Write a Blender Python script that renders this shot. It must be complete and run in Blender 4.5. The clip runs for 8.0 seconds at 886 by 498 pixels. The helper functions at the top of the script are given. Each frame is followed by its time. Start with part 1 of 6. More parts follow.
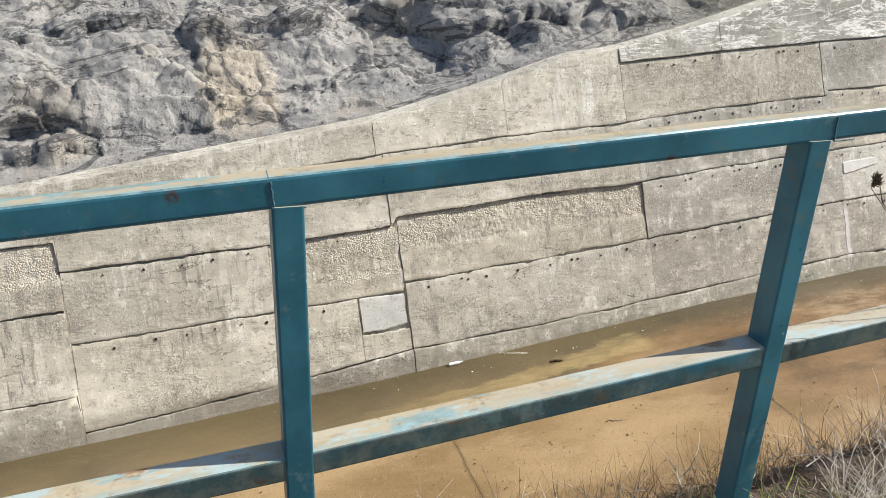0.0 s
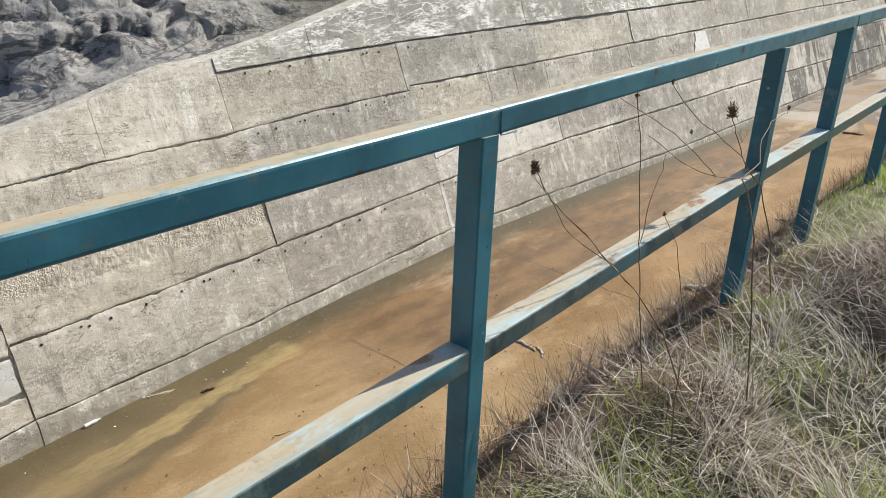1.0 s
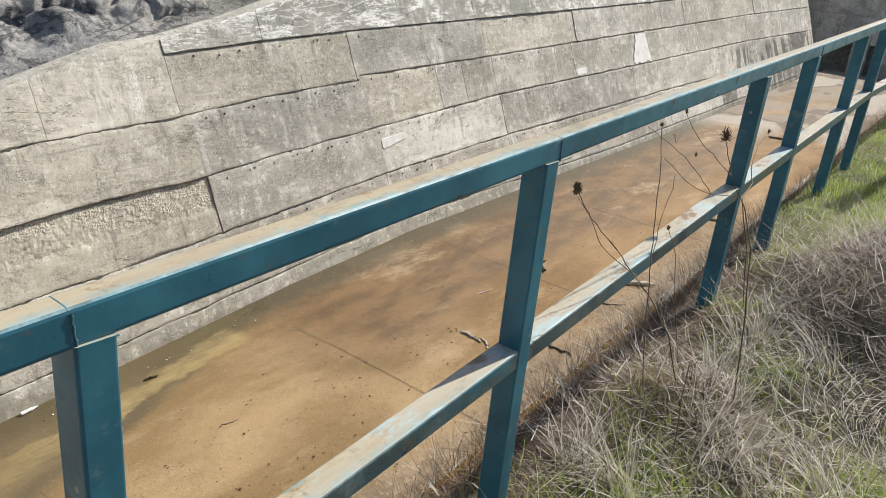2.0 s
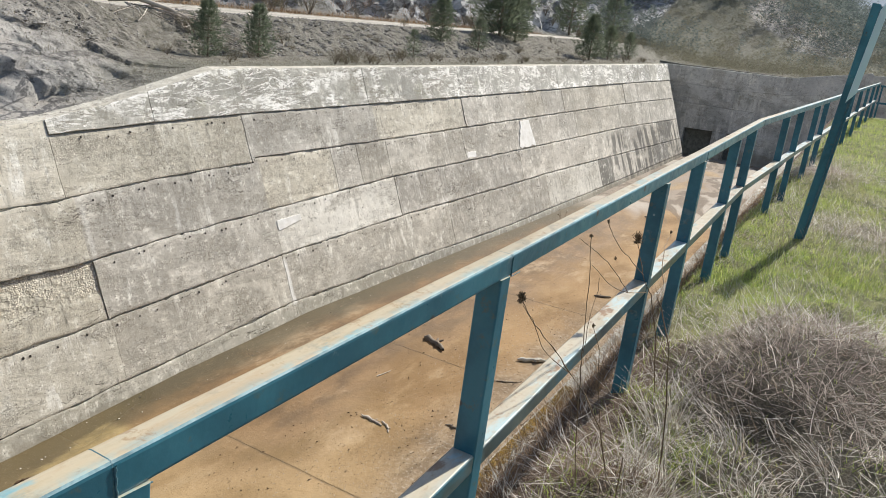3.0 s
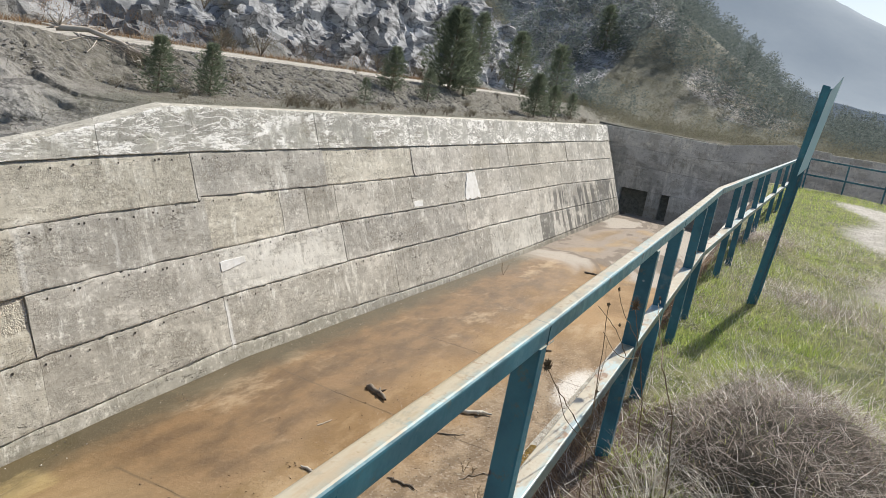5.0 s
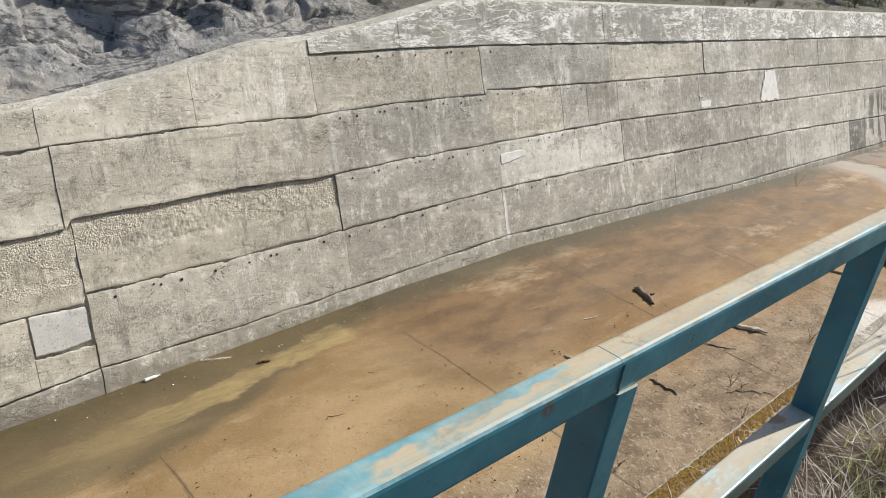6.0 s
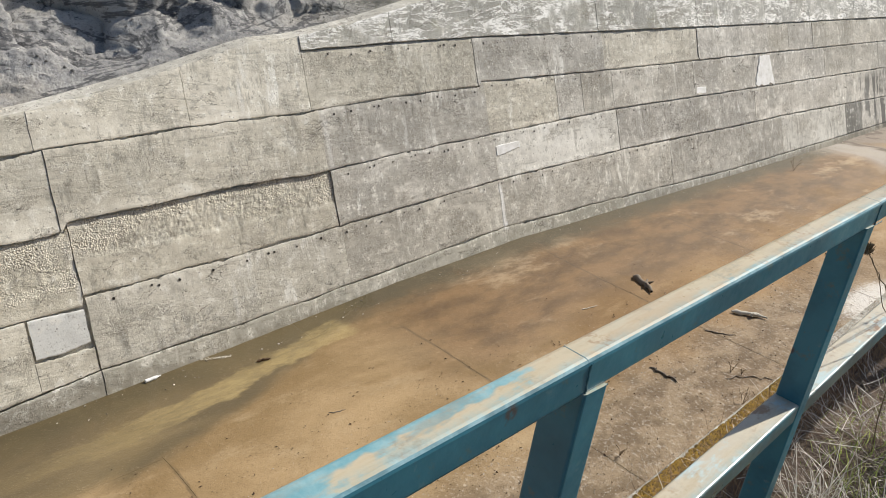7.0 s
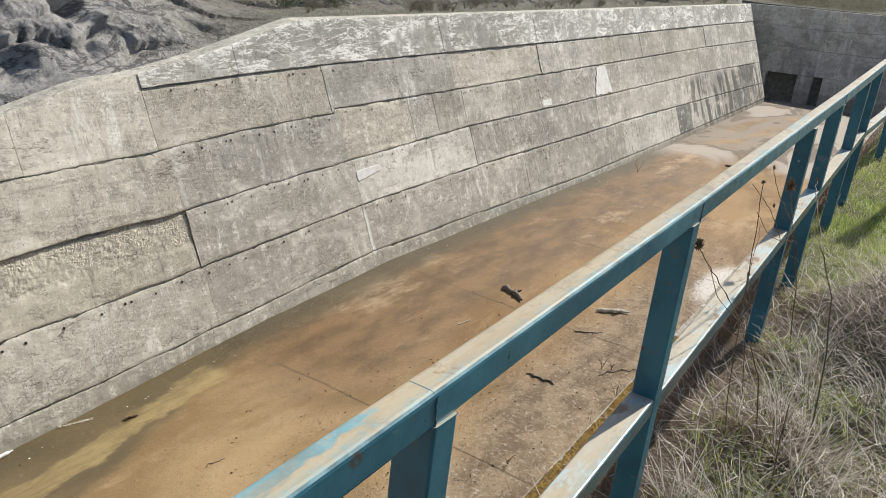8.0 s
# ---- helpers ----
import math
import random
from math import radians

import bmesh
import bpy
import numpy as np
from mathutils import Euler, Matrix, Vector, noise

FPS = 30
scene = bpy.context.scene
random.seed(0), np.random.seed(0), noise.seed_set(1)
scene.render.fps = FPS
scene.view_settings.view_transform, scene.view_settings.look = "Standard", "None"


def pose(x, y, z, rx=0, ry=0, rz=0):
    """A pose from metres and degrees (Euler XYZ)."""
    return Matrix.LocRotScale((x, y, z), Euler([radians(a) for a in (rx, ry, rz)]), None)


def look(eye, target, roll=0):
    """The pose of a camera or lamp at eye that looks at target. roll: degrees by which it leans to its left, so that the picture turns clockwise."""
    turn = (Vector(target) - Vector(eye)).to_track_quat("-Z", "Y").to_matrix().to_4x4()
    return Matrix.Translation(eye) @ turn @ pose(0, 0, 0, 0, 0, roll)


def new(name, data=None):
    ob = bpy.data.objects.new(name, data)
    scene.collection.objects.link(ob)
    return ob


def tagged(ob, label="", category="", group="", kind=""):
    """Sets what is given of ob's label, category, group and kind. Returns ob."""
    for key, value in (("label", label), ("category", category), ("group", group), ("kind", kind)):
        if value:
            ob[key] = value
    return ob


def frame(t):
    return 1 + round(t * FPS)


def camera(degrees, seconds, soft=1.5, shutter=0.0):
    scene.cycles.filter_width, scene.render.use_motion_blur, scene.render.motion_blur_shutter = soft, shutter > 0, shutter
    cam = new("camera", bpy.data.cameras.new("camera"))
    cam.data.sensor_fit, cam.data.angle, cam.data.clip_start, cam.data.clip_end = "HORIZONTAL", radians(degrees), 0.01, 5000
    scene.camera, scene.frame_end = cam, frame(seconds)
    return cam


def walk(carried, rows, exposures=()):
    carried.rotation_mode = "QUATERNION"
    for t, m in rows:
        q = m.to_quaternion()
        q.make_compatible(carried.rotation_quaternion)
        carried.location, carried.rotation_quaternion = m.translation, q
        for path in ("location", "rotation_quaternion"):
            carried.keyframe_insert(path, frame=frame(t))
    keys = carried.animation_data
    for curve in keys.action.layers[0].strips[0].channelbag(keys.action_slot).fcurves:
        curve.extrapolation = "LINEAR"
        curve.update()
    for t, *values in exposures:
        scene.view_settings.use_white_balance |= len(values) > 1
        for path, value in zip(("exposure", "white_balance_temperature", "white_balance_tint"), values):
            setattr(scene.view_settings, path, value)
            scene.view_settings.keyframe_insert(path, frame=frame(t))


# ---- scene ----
cam = camera(61.5, 8.0, soft=0.4)

PATH = [
    (0, (11.94, 0.018, 7.715), (10.19, 0.553, 6.908), -1.3),
    (0.5, (11.758, 0.085, 7.706), (10.199, 1.069, 6.933), -0.5),
    (1, (11.661, 0.04, 7.672), (10.429, 1.401, 6.878), 0.5),
    (1.2, (11.587, -0.054, 7.659), (10.491, 1.41, 6.851), 1.8),
    (2.3, (11.518, -0.3, 7.833), (10.424, 1.171, 7.032), 4.7),
    (2.5, (11.528, -0.325, 7.851), (10.447, 1.181, 7.099), 5.1),
    (3, (11.408, -0.429, 7.893), (10.507, 1.254, 7.296), 6.3),
    (3.5, (11.267, -0.587, 7.941), (10.549, 1.218, 7.467), 8.3),
    (4, (11.176, -0.479, 7.91), (10.512, 1.362, 7.497), 9.6),
    (4.2, (11.144, -0.412, 7.884), (10.481, 1.432, 7.482), 9.6),
    (5.3, (11.163, -0.636, 7.903), (10.24, 1.057, 7.375), 9.8),
    (5.5, (11.142, -0.697, 7.888), (10.098, 0.893, 7.271), 9.5),
    (6, (11.111, -0.72, 7.833), (9.848, 0.603, 7.026), 7.8),
    (6.5, (11.135, -0.703, 7.848), (9.851, 0.582, 7.011), 6.7),
    (7, (11.137, -0.679, 7.851), (9.881, 0.641, 7.026), 6.4),
    (7.5, (11.136, -0.679, 7.857), (9.947, 0.716, 7.057), 5.7),
    (8, (11.154, -0.618, 7.86), (10.139, 0.939, 7.123), 4.7),
]
walk(cam, [(t, look(e, g, r)) for t, e, g, r in PATH], [(0, 0.18), (1, 0.14), (2.5, 0.12), (3, 0.20), (3.5, 0.10), (4, 0.08), (5.5, 0.16), (6, 0.0), (8, 0.0)])

# ---- world and sun ----
SUN_DIR = Vector((0.155, 0.72, 0.69)).normalized()
world = bpy.data.worlds.new("sky")
scene.world = world
world.use_nodes = True
wn = world.node_tree
sky = wn.nodes.new("ShaderNodeTexSky")
sky.sky_type = 'NISHITA'
sky.sun_disc = False
sky.sun_elevation = math.asin(SUN_DIR.z)
sky.sun_rotation = math.atan2(SUN_DIR.x, SUN_DIR.y)
sky.air_density, sky.dust_density, sky.ozone_density = 1.0, 1.1, 1.0
wn.links.new(sky.outputs[0], wn.nodes["Background"].inputs[0])
wn.nodes["Background"].inputs[1].default_value = 0.095
sun = new("sun", bpy.data.lights.new("sun", 'SUN'))
sun.data.energy, sun.data.angle, sun.data.color = 5.0, radians(0.6), (1.0, 0.95, 0.86)
sun.matrix_world = look(SUN_DIR * 50, (0, 0, 0))


# ---- materials ----
class Nodes:
    """A short hand for building one node material."""

    def __init__(self, name, rough=0.9, metal=0.0):
        self.m = bpy.data.materials.new(name)
        self.m.use_nodes = True
        self.n, self.l = self.m.node_tree.nodes, self.m.node_tree.links
        self.b = self.n["Principled BSDF"]
        self.b.inputs["Roughness"].default_value, self.b.inputs["Metallic"].default_value = rough, metal
        self.pos = self.n.new("ShaderNodeNewGeometry")

    def put(self, socket, value):
        if hasattr(value, "links"):
            self.l.new(value, socket)
        elif isinstance(value, (tuple, list)) and len(value) == 3 and socket.type == 'RGBA':
            socket.default_value = (*value, 1)
        else:
            socket.default_value = value

    def at(self, sx=1, sy=1, sz=1, off=0.0):
        v = self.n.new("ShaderNodeVectorMath")
        v.operation = 'MULTIPLY_ADD'
        self.l.new(self.pos.outputs["Position"], v.inputs[0])
        v.inputs[1].default_value, v.inputs[2].default_value = (sx, sy, sz), (off, off, off)
        return v.outputs[0]

    def noise(self, scale, detail=4, rough=0.6, vec=None, dist=0.0):
        t = self.n.new("ShaderNodeTexNoise")
        t.inputs["Scale"].default_value, t.inputs["Detail"].default_value = scale, detail
        t.inputs["Roughness"].default_value, t.inputs["Distortion"].default_value = rough, dist
        self.l.new(vec if vec is not None else self.at(), t.inputs["Vector"])
        return t.outputs[0]

    def cells(self, scale, vec=None, feature='F1'):
        t = self.n.new("ShaderNodeTexVoronoi")
        t.feature = feature
        t.inputs["Scale"].default_value = scale
        self.l.new(vec if vec is not None else self.at(), t.inputs["Vector"])
        return t.outputs[0]

    def ramp(self, fac, a, b, lo=0.0, hi=1.0):
        r = self.n.new("ShaderNodeMapRange")
        r.interpolation_type = 'SMOOTHSTEP'
        self.l.new(fac, r.inputs[0])
        for i, v in enumerate((a, b, lo, hi)):
            r.inputs[i + 1].default_value = v
        return r.outputs[0]

    def math(self, op, a, b=0.0):
        t = self.n.new("ShaderNodeMath")
        t.operation = op
        self.put(t.inputs[0], a)
        self.put(t.inputs[1], b)
        return t.outputs[0]

    def mix(self, fac, a, b, kind='MIX'):
        t = self.n.new("ShaderNodeMix")
        t.data_type, t.blend_type = 'RGBA', kind
        self.put(t.inputs[0], fac)
        self.put(t.inputs[6], a)
        self.put(t.inputs[7], b)
        return t.outputs[2]

    def axis(self, i, source="Position"):
        t = self.n.new("ShaderNodeSeparateXYZ")
        self.l.new(self.pos.outputs[source], t.inputs[0])
        return t.outputs[i]

    def random(self):
        return self.n.new("ShaderNodeObjectInfo").outputs["Random"]

    def island(self):
        return self.pos.outputs["Random Per Island"]

    def mask(self, name, channel):
        a = self.n.new("ShaderNodeAttribute")
        a.attribute_name = name
        t = self.n.new("ShaderNodeSeparateColor")
        self.l.new(a.outputs["Color"], t.inputs[0])
        return t.outputs[channel]

    def done(self, colour, rough=None, bump=None, strength=0.5, distance=0.02):
        self.put(self.b.inputs["Base Color"], colour)
        if rough is not None:
            self.put(self.b.inputs["Roughness"], rough)
        if bump is not None:
            t = self.n.new("ShaderNodeBump")
            t.inputs["Strength"].default_value, t.inputs["Distance"].default_value = strength, distance
            self.l.new(bump, t.inputs["Height"])
            self.l.new(t.outputs[0], self.b.inputs["Normal"])
        return self.m


def concrete(name, base, dark, light, lime=0.0, stain=0.0, comb=None, high=2.2, relief=0.7, clean=False, sound=0.54):
    """Cast concrete: smooth skins beside worn, gritty zones; comb: honeycombed above that height."""
    k = Nodes(name, 0.92)
    big = k.noise(0.30, 4, 0.6, None, 0.5)
    blot = k.noise(1.1, 7, 0.7, k.at(1, 0.8, 1.5, 2.0))
    mid = k.noise(4.2, 7, 0.74)
    fine = k.noise(26, 6, 0.8)
    grit = k.noise(85, 3, 0.7)
    drip = k.noise(1.0, 5, 0.7, k.at(2.4, 3.8, 0.30, 3.1))
    thin = k.noise(1.0, 4, 0.7, k.at(5.0, 12.0, 0.45, 5.1))
    board = k.noise(1.0, 1, 0.5, k.at(0.4, 5.5, 0.10, 7.7))
    lift = k.noise(1.0, 4, 0.65, k.at(1.5, 0.7, 9.0, 4.2))
    skin = k.noise(0.55, 8, 0.68, k.at(1, 0.6, 1.6, 6.0))
    worn = k.ramp(skin, 0.55, 0.45)
    here = k.ramp(k.noise(0.9, 4, 0.6, k.at(1, 1, 1, 11.0)), 0.48, 0.62)
    there = k.ramp(k.noise(0.7, 4, 0.6, k.at(1, 1, 1, 17.0)), 0.46, 0.62)
    c = k.mix(k.ramp(big, 0.36, 0.64), dark, base)
    c = k.mix(k.ramp(blot, 0.50, 0.68, 0, 0.7), c, light)
    c = k.mix(k.ramp(blot, 0.50, 0.30, 0, 0.6), c, dark)
    c = k.mix(k.math('MULTIPLY', k.ramp(board, 0.52, 0.62, 0, 0.3), there), c, dark)
    c = k.mix(k.math('MULTIPLY', k.ramp(board, 0.46, 0.38, 0, 0.3), there), c, light)
    c = k.mix(k.math('MULTIPLY', worn, 0.3), c, dark)
    c = k.mix(k.ramp(skin, 0.56, 0.64, 0, 0.4), c, light)
    bloom = k.noise(2.4, 7, 0.75, k.at(1, 0.7, 0.8, 5.5))
    c = k.mix(k.ramp(bloom, 0.60, 0.70, 0, 0.5), c, (0.84, 0.82, 0.77))
    c = k.mix(k.math('MULTIPLY', k.ramp(drip, 0.54, 0.64, 0, 0.75), here), c, (0.86, 0.84, 0.79))
    c = k.mix(k.math('MULTIPLY', k.ramp(drip, 0.47, 0.35, 0, 0.7), there), c, (0.25, 0.235, 0.205))
    c = k.mix(k.math('MULTIPLY', k.ramp(thin, 0.58, 0.68, 0, 0.65), here), c, (0.84, 0.82, 0.77))
    c = k.mix(k.math('MULTIPLY', k.ramp(thin, 0.43, 0.32, 0, 0.7), there), c, (0.21, 0.20, 0.175))
    c = k.mix(k.ramp(lift, 0.40, 0.28, 0, 0.45), c, (0.25, 0.235, 0.20))
    c = k.mix(k.ramp(lift, 0.62, 0.72, 0, 0.35), c, (0.80, 0.78, 0.72))
    c = k.mix(k.ramp(mid, 0.47, 0.33, 0, 0.6), c, (0.26, 0.243, 0.21))
    c = k.mix(k.ramp(mid, 0.53, 0.66, 0, 0.7), c, (0.86, 0.835, 0.775))
    c = k.mix(k.math('MULTIPLY', k.ramp(fine, 0.46, 0.34, 0, 0.65), k.math('ADD', k.math('MULTIPLY', worn, 0.6), 0.1)), c, (0.17, 0.155, 0.13))
    c = k.mix(k.math('MULTIPLY', k.ramp(fine, 0.56, 0.68, 0, 0.6), k.math('ADD', k.math('MULTIPLY', worn, 0.6), 0.08)), c, (0.84, 0.815, 0.75))
    c = k.mix(k.ramp(grit, 0.38, 0.27, 0, 0.2), c, (0.19, 0.175, 0.15))
    # streaks that run down from the pour lines
    high_up = k.n.new("ShaderNodeAttribute")
    high_up.attribute_name = "lift"
    run_d, run_w = k.noise(1.0, 4, 0.65, k.at(3.0, 7.0, 0.22, 13.0)), k.noise(1.0, 4, 0.65, k.at(3.0, 8.0, 0.22, 19.0))
    c = k.mix(k.math('MULTIPLY', k.ramp(run_d, 0.55, 0.66, 0, 0.6), k.math('MULTIPLY', there, k.ramp(high_up.outputs["Fac"], 0.35, 1.0))), c, (0.20, 0.185, 0.155))
    c = k.mix(k.math('MULTIPLY', k.ramp(run_w, 0.56, 0.66, 0, 0.7), k.math('MULTIPLY', here, k.ramp(high_up.outputs["Fac"], 0.3, 0.95))), c, (0.87, 0.85, 0.80))
    # eroded zones, gritty and pitted, with a hard edge
    scab = k.ramp(k.noise(0.85, 7, 0.7, k.at(1, 0.55, 1.5, 21.0)), sound, sound + 0.025, 0, 0.0 if clean else 1.0)
    coarse = k.noise(17, 5, 0.8, k.at(1, 0.8, 1, 3.3))
    c = k.mix(k.math('MULTIPLY', scab, k.ramp(coarse, 0.40, 0.60, 0.58, 0.12)), c, (0.34, 0.31, 0.26))
    c = k.mix(k.math('MULTIPLY', scab, k.ramp(coarse, 0.56, 0.66, 0, 0.5)), c, (0.80, 0.77, 0.70))
    c = k.mix(k.math('MULTIPLY', scab, k.ramp(coarse, 0.38, 0.30, 0, 0.7)), c, (0.14, 0.125, 0.10))
    # flaking edges along the pours
    vein = k.math('ABSOLUTE', k.math('SUBTRACT', k.noise(1.0, 7, 0.68, k.at(1.2, 0.7, 2.6, 6.6), 0.6), 0.5), 0)
    flake = k.math('MULTIPLY', k.ramp(vein, 0.009, 0.002), k.ramp(k.noise(0.9, 4, 0.6, k.at(1, 0.8, 1.4, 31.0)), 0.56, 0.63))
    if clean:
        flake = k.math('MULTIPLY', flake, 0.0)
    c = k.mix(k.math('MULTIPLY', flake, 0.75), c, (0.10, 0.09, 0.075))
    # the torn edge of a skin, in short lengths
    tear = k.math('ABSOLUTE', k.math('SUBTRACT', skin, 0.5), 0)
    seen = k.ramp(k.noise(1.1, 4, 0.7, k.at(1, 1, 1, 3.0)), 0.53, 0.60)
    c = k.mix(k.math('MULTIPLY', k.ramp(tear, 0.005, 0.001, 0, 0.6), seen), c, (0.08, 0.072, 0.06))
    pit = k.cells(13, k.at(1, 1, 1, 1.0))
    c = k.mix(k.math('MULTIPLY', k.ramp(pit, 0.20, 0.10, 0, 0.85), k.ramp(mid, 0.47, 0.55)), c, (0.10, 0.09, 0.075))
    r = k.random()
    v = k.ramp(r, 0, 1, 0.92, 1.06)
    g = k.n.new("ShaderNodeCombineColor")
    warm = k.math('FRACT', k.math('MULTIPLY', r, 7.13))
    k.l.new(v, g.inputs[0])
    k.l.new(k.math('MULTIPLY', v, k.ramp(warm, 0, 1, 1.0, 0.99)), g.inputs[1])
    k.l.new(k.math('MULTIPLY', v, k.ramp(warm, 0, 1, 0.985, 0.945)), g.inputs[2])
    c = k.mix(1.0, c, g.outputs[0], 'MULTIPLY')
    if lime:
        lm = k.noise(1.0, 7, 0.70, k.at(1.0, 0.6, 2.6, 1.3), 0.4)
        patch = k.noise(0.75, 3, 0.6)
        grain = k.ramp(k.noise(5, 6, 0.8, k.at(1, 0.6, 1.8)), 0.43, 0.50)
        vein = k.math('ABSOLUTE', k.math('SUBTRACT', k.noise(1.0, 7, 0.75, k.at(1.2, 0.7, 3.6, 1.3), 0.7), 0.5), 0)
        mark = k.math('MAXIMUM', k.math('MULTIPLY', k.ramp(vein, 0.03, 0.012, 0, lime), k.ramp(grain, 0.2, 0.5)), k.math('MULTIPLY', k.ramp(lm, 0.525, 0.55, 0, lime), grain))
        c = k.mix(k.math('MULTIPLY', mark, k.ramp(patch, 0.40, 0.52, 0.06, 1.0)), c, (0.93, 0.91, 0.86))
        veg = k.noise(1.4, 4, 0.7)
        c = k.mix(k.ramp(veg, 0.56, 0.72, 0, 0.4), c, (0.36, 0.36, 0.25))
    if stain:
        st = k.noise(1.0, 5, 0.6, k.at(0.7, 1.5, 0.14, 9.0))
        cut = k.noise(1.0, 3, 0.5, k.at(0.3, 0.28, 0.9, 2.0))
        far = k.math('MULTIPLY', k.ramp(k.axis(1), 36, 43), k.ramp(k.axis(2), high + 0.5, high))
        far = k.math('MULTIPLY', far, k.ramp(cut, 0.40, 0.50))
        c = k.mix(k.math('MULTIPLY', k.ramp(st, 0.46, 0.52, 0, stain), far), c, (0.12, 0.115, 0.105))
        wet = k.ramp(k.math('ADD', k.axis(2), k.math('MULTIPLY', mid, 0.5)), 0.40, 0.10, 0, 0.5)
        c = k.mix(wet, c, (0.22, 0.19, 0.14))
        # white lime runs beside construction joints
        for y0, lo, hi, wide in ((13.5, 0.45, 1.66, 1.0), (8.42, 2.62, 3.8, 0.7), (3.0, 0.9, 2.4, 0.6), (5.7, 0.3, 1.15, 0.8), (10.6, 2.8, 3.6, 0.6), (6.6, 3.9, 4.7, 0.7)):
            d = k.math('ABSOLUTE', k.math('SUBTRACT', k.math('ADD', k.axis(1), k.math('MULTIPLY', k.math('SUBTRACT', mid, 0.5), 0.25)), y0), 0)
            run = k.math('MULTIPLY', k.ramp(d, 0.10 * wide, 0.02, 0, 0.85 if wide == 1.0 else 0.3), k.math('MULTIPLY', k.ramp(k.axis(2), lo - 0.1, lo + 0.1), k.ramp(k.axis(2), hi, hi - 0.3)))
            c = k.mix(run, c, (0.87, 0.855, 0.82))
    h = k.math('SUBTRACT', k.math('MULTIPLY', mid, 0.45), k.math('ADD', k.math('MULTIPLY', flake, 0.35), k.math('MULTIPLY', scab, k.math('SUBTRACT', 0.35, k.math('MULTIPLY', coarse, 0.8)))))
    h = k.math('ADD', h, k.math('MULTIPLY', k.math('ADD', k.math('MULTIPLY', fine, 0.45), k.math('MULTIPLY', grit, 0.18)), k.math('ADD', k.math('MULTIPLY', worn, 0.7), 0.1)))
    if comb is not None:
        # loose yellow gravel shows where the mortar has run out
        arch = k.ramp(k.math('ABSOLUTE', k.math('SUBTRACT', k.axis(1), 4.9), 0), 1.5, 0.4, 0.0, 0.34)
        level = k.math('SUBTRACT', k.math('ADD', k.axis(2), k.math('MULTIPLY', k.math('SUBTRACT', k.noise(2.6, 6, 0.7), 0.5), 0.32)), arch)
        bare = k.ramp(level, comb - 0.07, comb + 0.07)
        stones, hollow = k.cells(34, k.at(1, 1, 1, 2.0)), k.noise(15, 6, 0.8)
        a = k.mix(k.ramp(k.noise(22, 5, 0.8), 0.35, 0.65), (0.60, 0.545, 0.43), (0.88, 0.825, 0.70))
        a = k.mix(k.ramp(stones, 0.45, 0.75, 0, 0.55), a, (0.17, 0.15, 0.115))
        a = k.mix(k.ramp(hollow, 0.42, 0.32, 0, 0.8), a, (0.10, 0.088, 0.068))
        gap = k.ramp(k.noise(1.3, 5, 0.7, k.at(1, 1, 1.6, 8.0)), 0.40, 0.58, 0.05, 0.95)
        c = k.mix(k.math('MULTIPLY', bare, gap), c, a)
        lump = k.math('SUBTRACT', k.math('MULTIPLY', hollow, 1.6), k.math('MULTIPLY', stones, 0.9))
        h = k.math('ADD', h, k.math('MULTIPLY', lump, k.math('MULTIPLY', bare, gap)))
    return k.done(c, None, h, relief, 0.04)


M_CONC = concrete("weathered_concrete", (0.70, 0.658, 0.573), (0.545, 0.512, 0.442), (0.84, 0.80, 0.716), 0.0, 0.9)
M_WARM = concrete("yellowed_concrete", (0.69, 0.643, 0.555), (0.55, 0.513, 0.437), (0.83, 0.784, 0.692), 0.0, 0.001)
M_BAND = concrete("limed_concrete", (0.475, 0.46, 0.42), (0.375, 0.365, 0.335), (0.60, 0.585, 0.54), 0.97, 0.5)
M_SOOT = concrete("black_streaked_concrete", (0.25, 0.24, 0.22), (0.16, 0.155, 0.14), (0.44, 0.43, 0.40), 0.0, 0.5)
M_PALE = concrete("pale_concrete", (0.70, 0.68, 0.635), (0.57, 0.55, 0.51), (0.83, 0.81, 0.77), 0.0, 0.3)
M_GREY = concrete("sooty_concrete", (0.60, 0.564, 0.506), (0.395, 0.372, 0.332), (0.78, 0.742, 0.675), 0.0, 0.9, sound=0.525)
M_ROUGH = concrete("eroded_concrete", (0.66, 0.617, 0.535), (0.50, 0.467, 0.40), (0.80, 0.757, 0.67), 0.0, 0.9, sound=0.485)
M_KERB = concrete("algae_stained_concrete", (0.49, 0.465, 0.41), (0.33, 0.315, 0.27), (0.66, 0.635, 0.575), 0.0, 0.9)
M_PATCH = concrete("repair_mortar", (0.77, 0.77, 0.755), (0.70, 0.70, 0.685), (0.84, 0.84, 0.82), relief=0.2, clean=True)


def plaster_mat():
    k = Nodes("white_plaster", 0.9)
    n, fine = k.noise(3.5, 6, 0.7), k.noise(22, 5, 0.75)
    c = k.mix(k.ramp(n, 0.40, 0.62), (0.80, 0.785, 0.74), (0.90, 0.89, 0.86))
    c = k.mix(k.ramp(n, 0.40, 0.28, 0, 0.5), c, (0.52, 0.50, 0.45))
    c = k.mix(k.ramp(fine, 0.42, 0.30, 0, 0.4), c, (0.50, 0.48, 0.43))
    return k.done(c, None, k.math('ADD', n, k.math('MULTIPLY', fine, 0.4)), 0.3, 0.03)


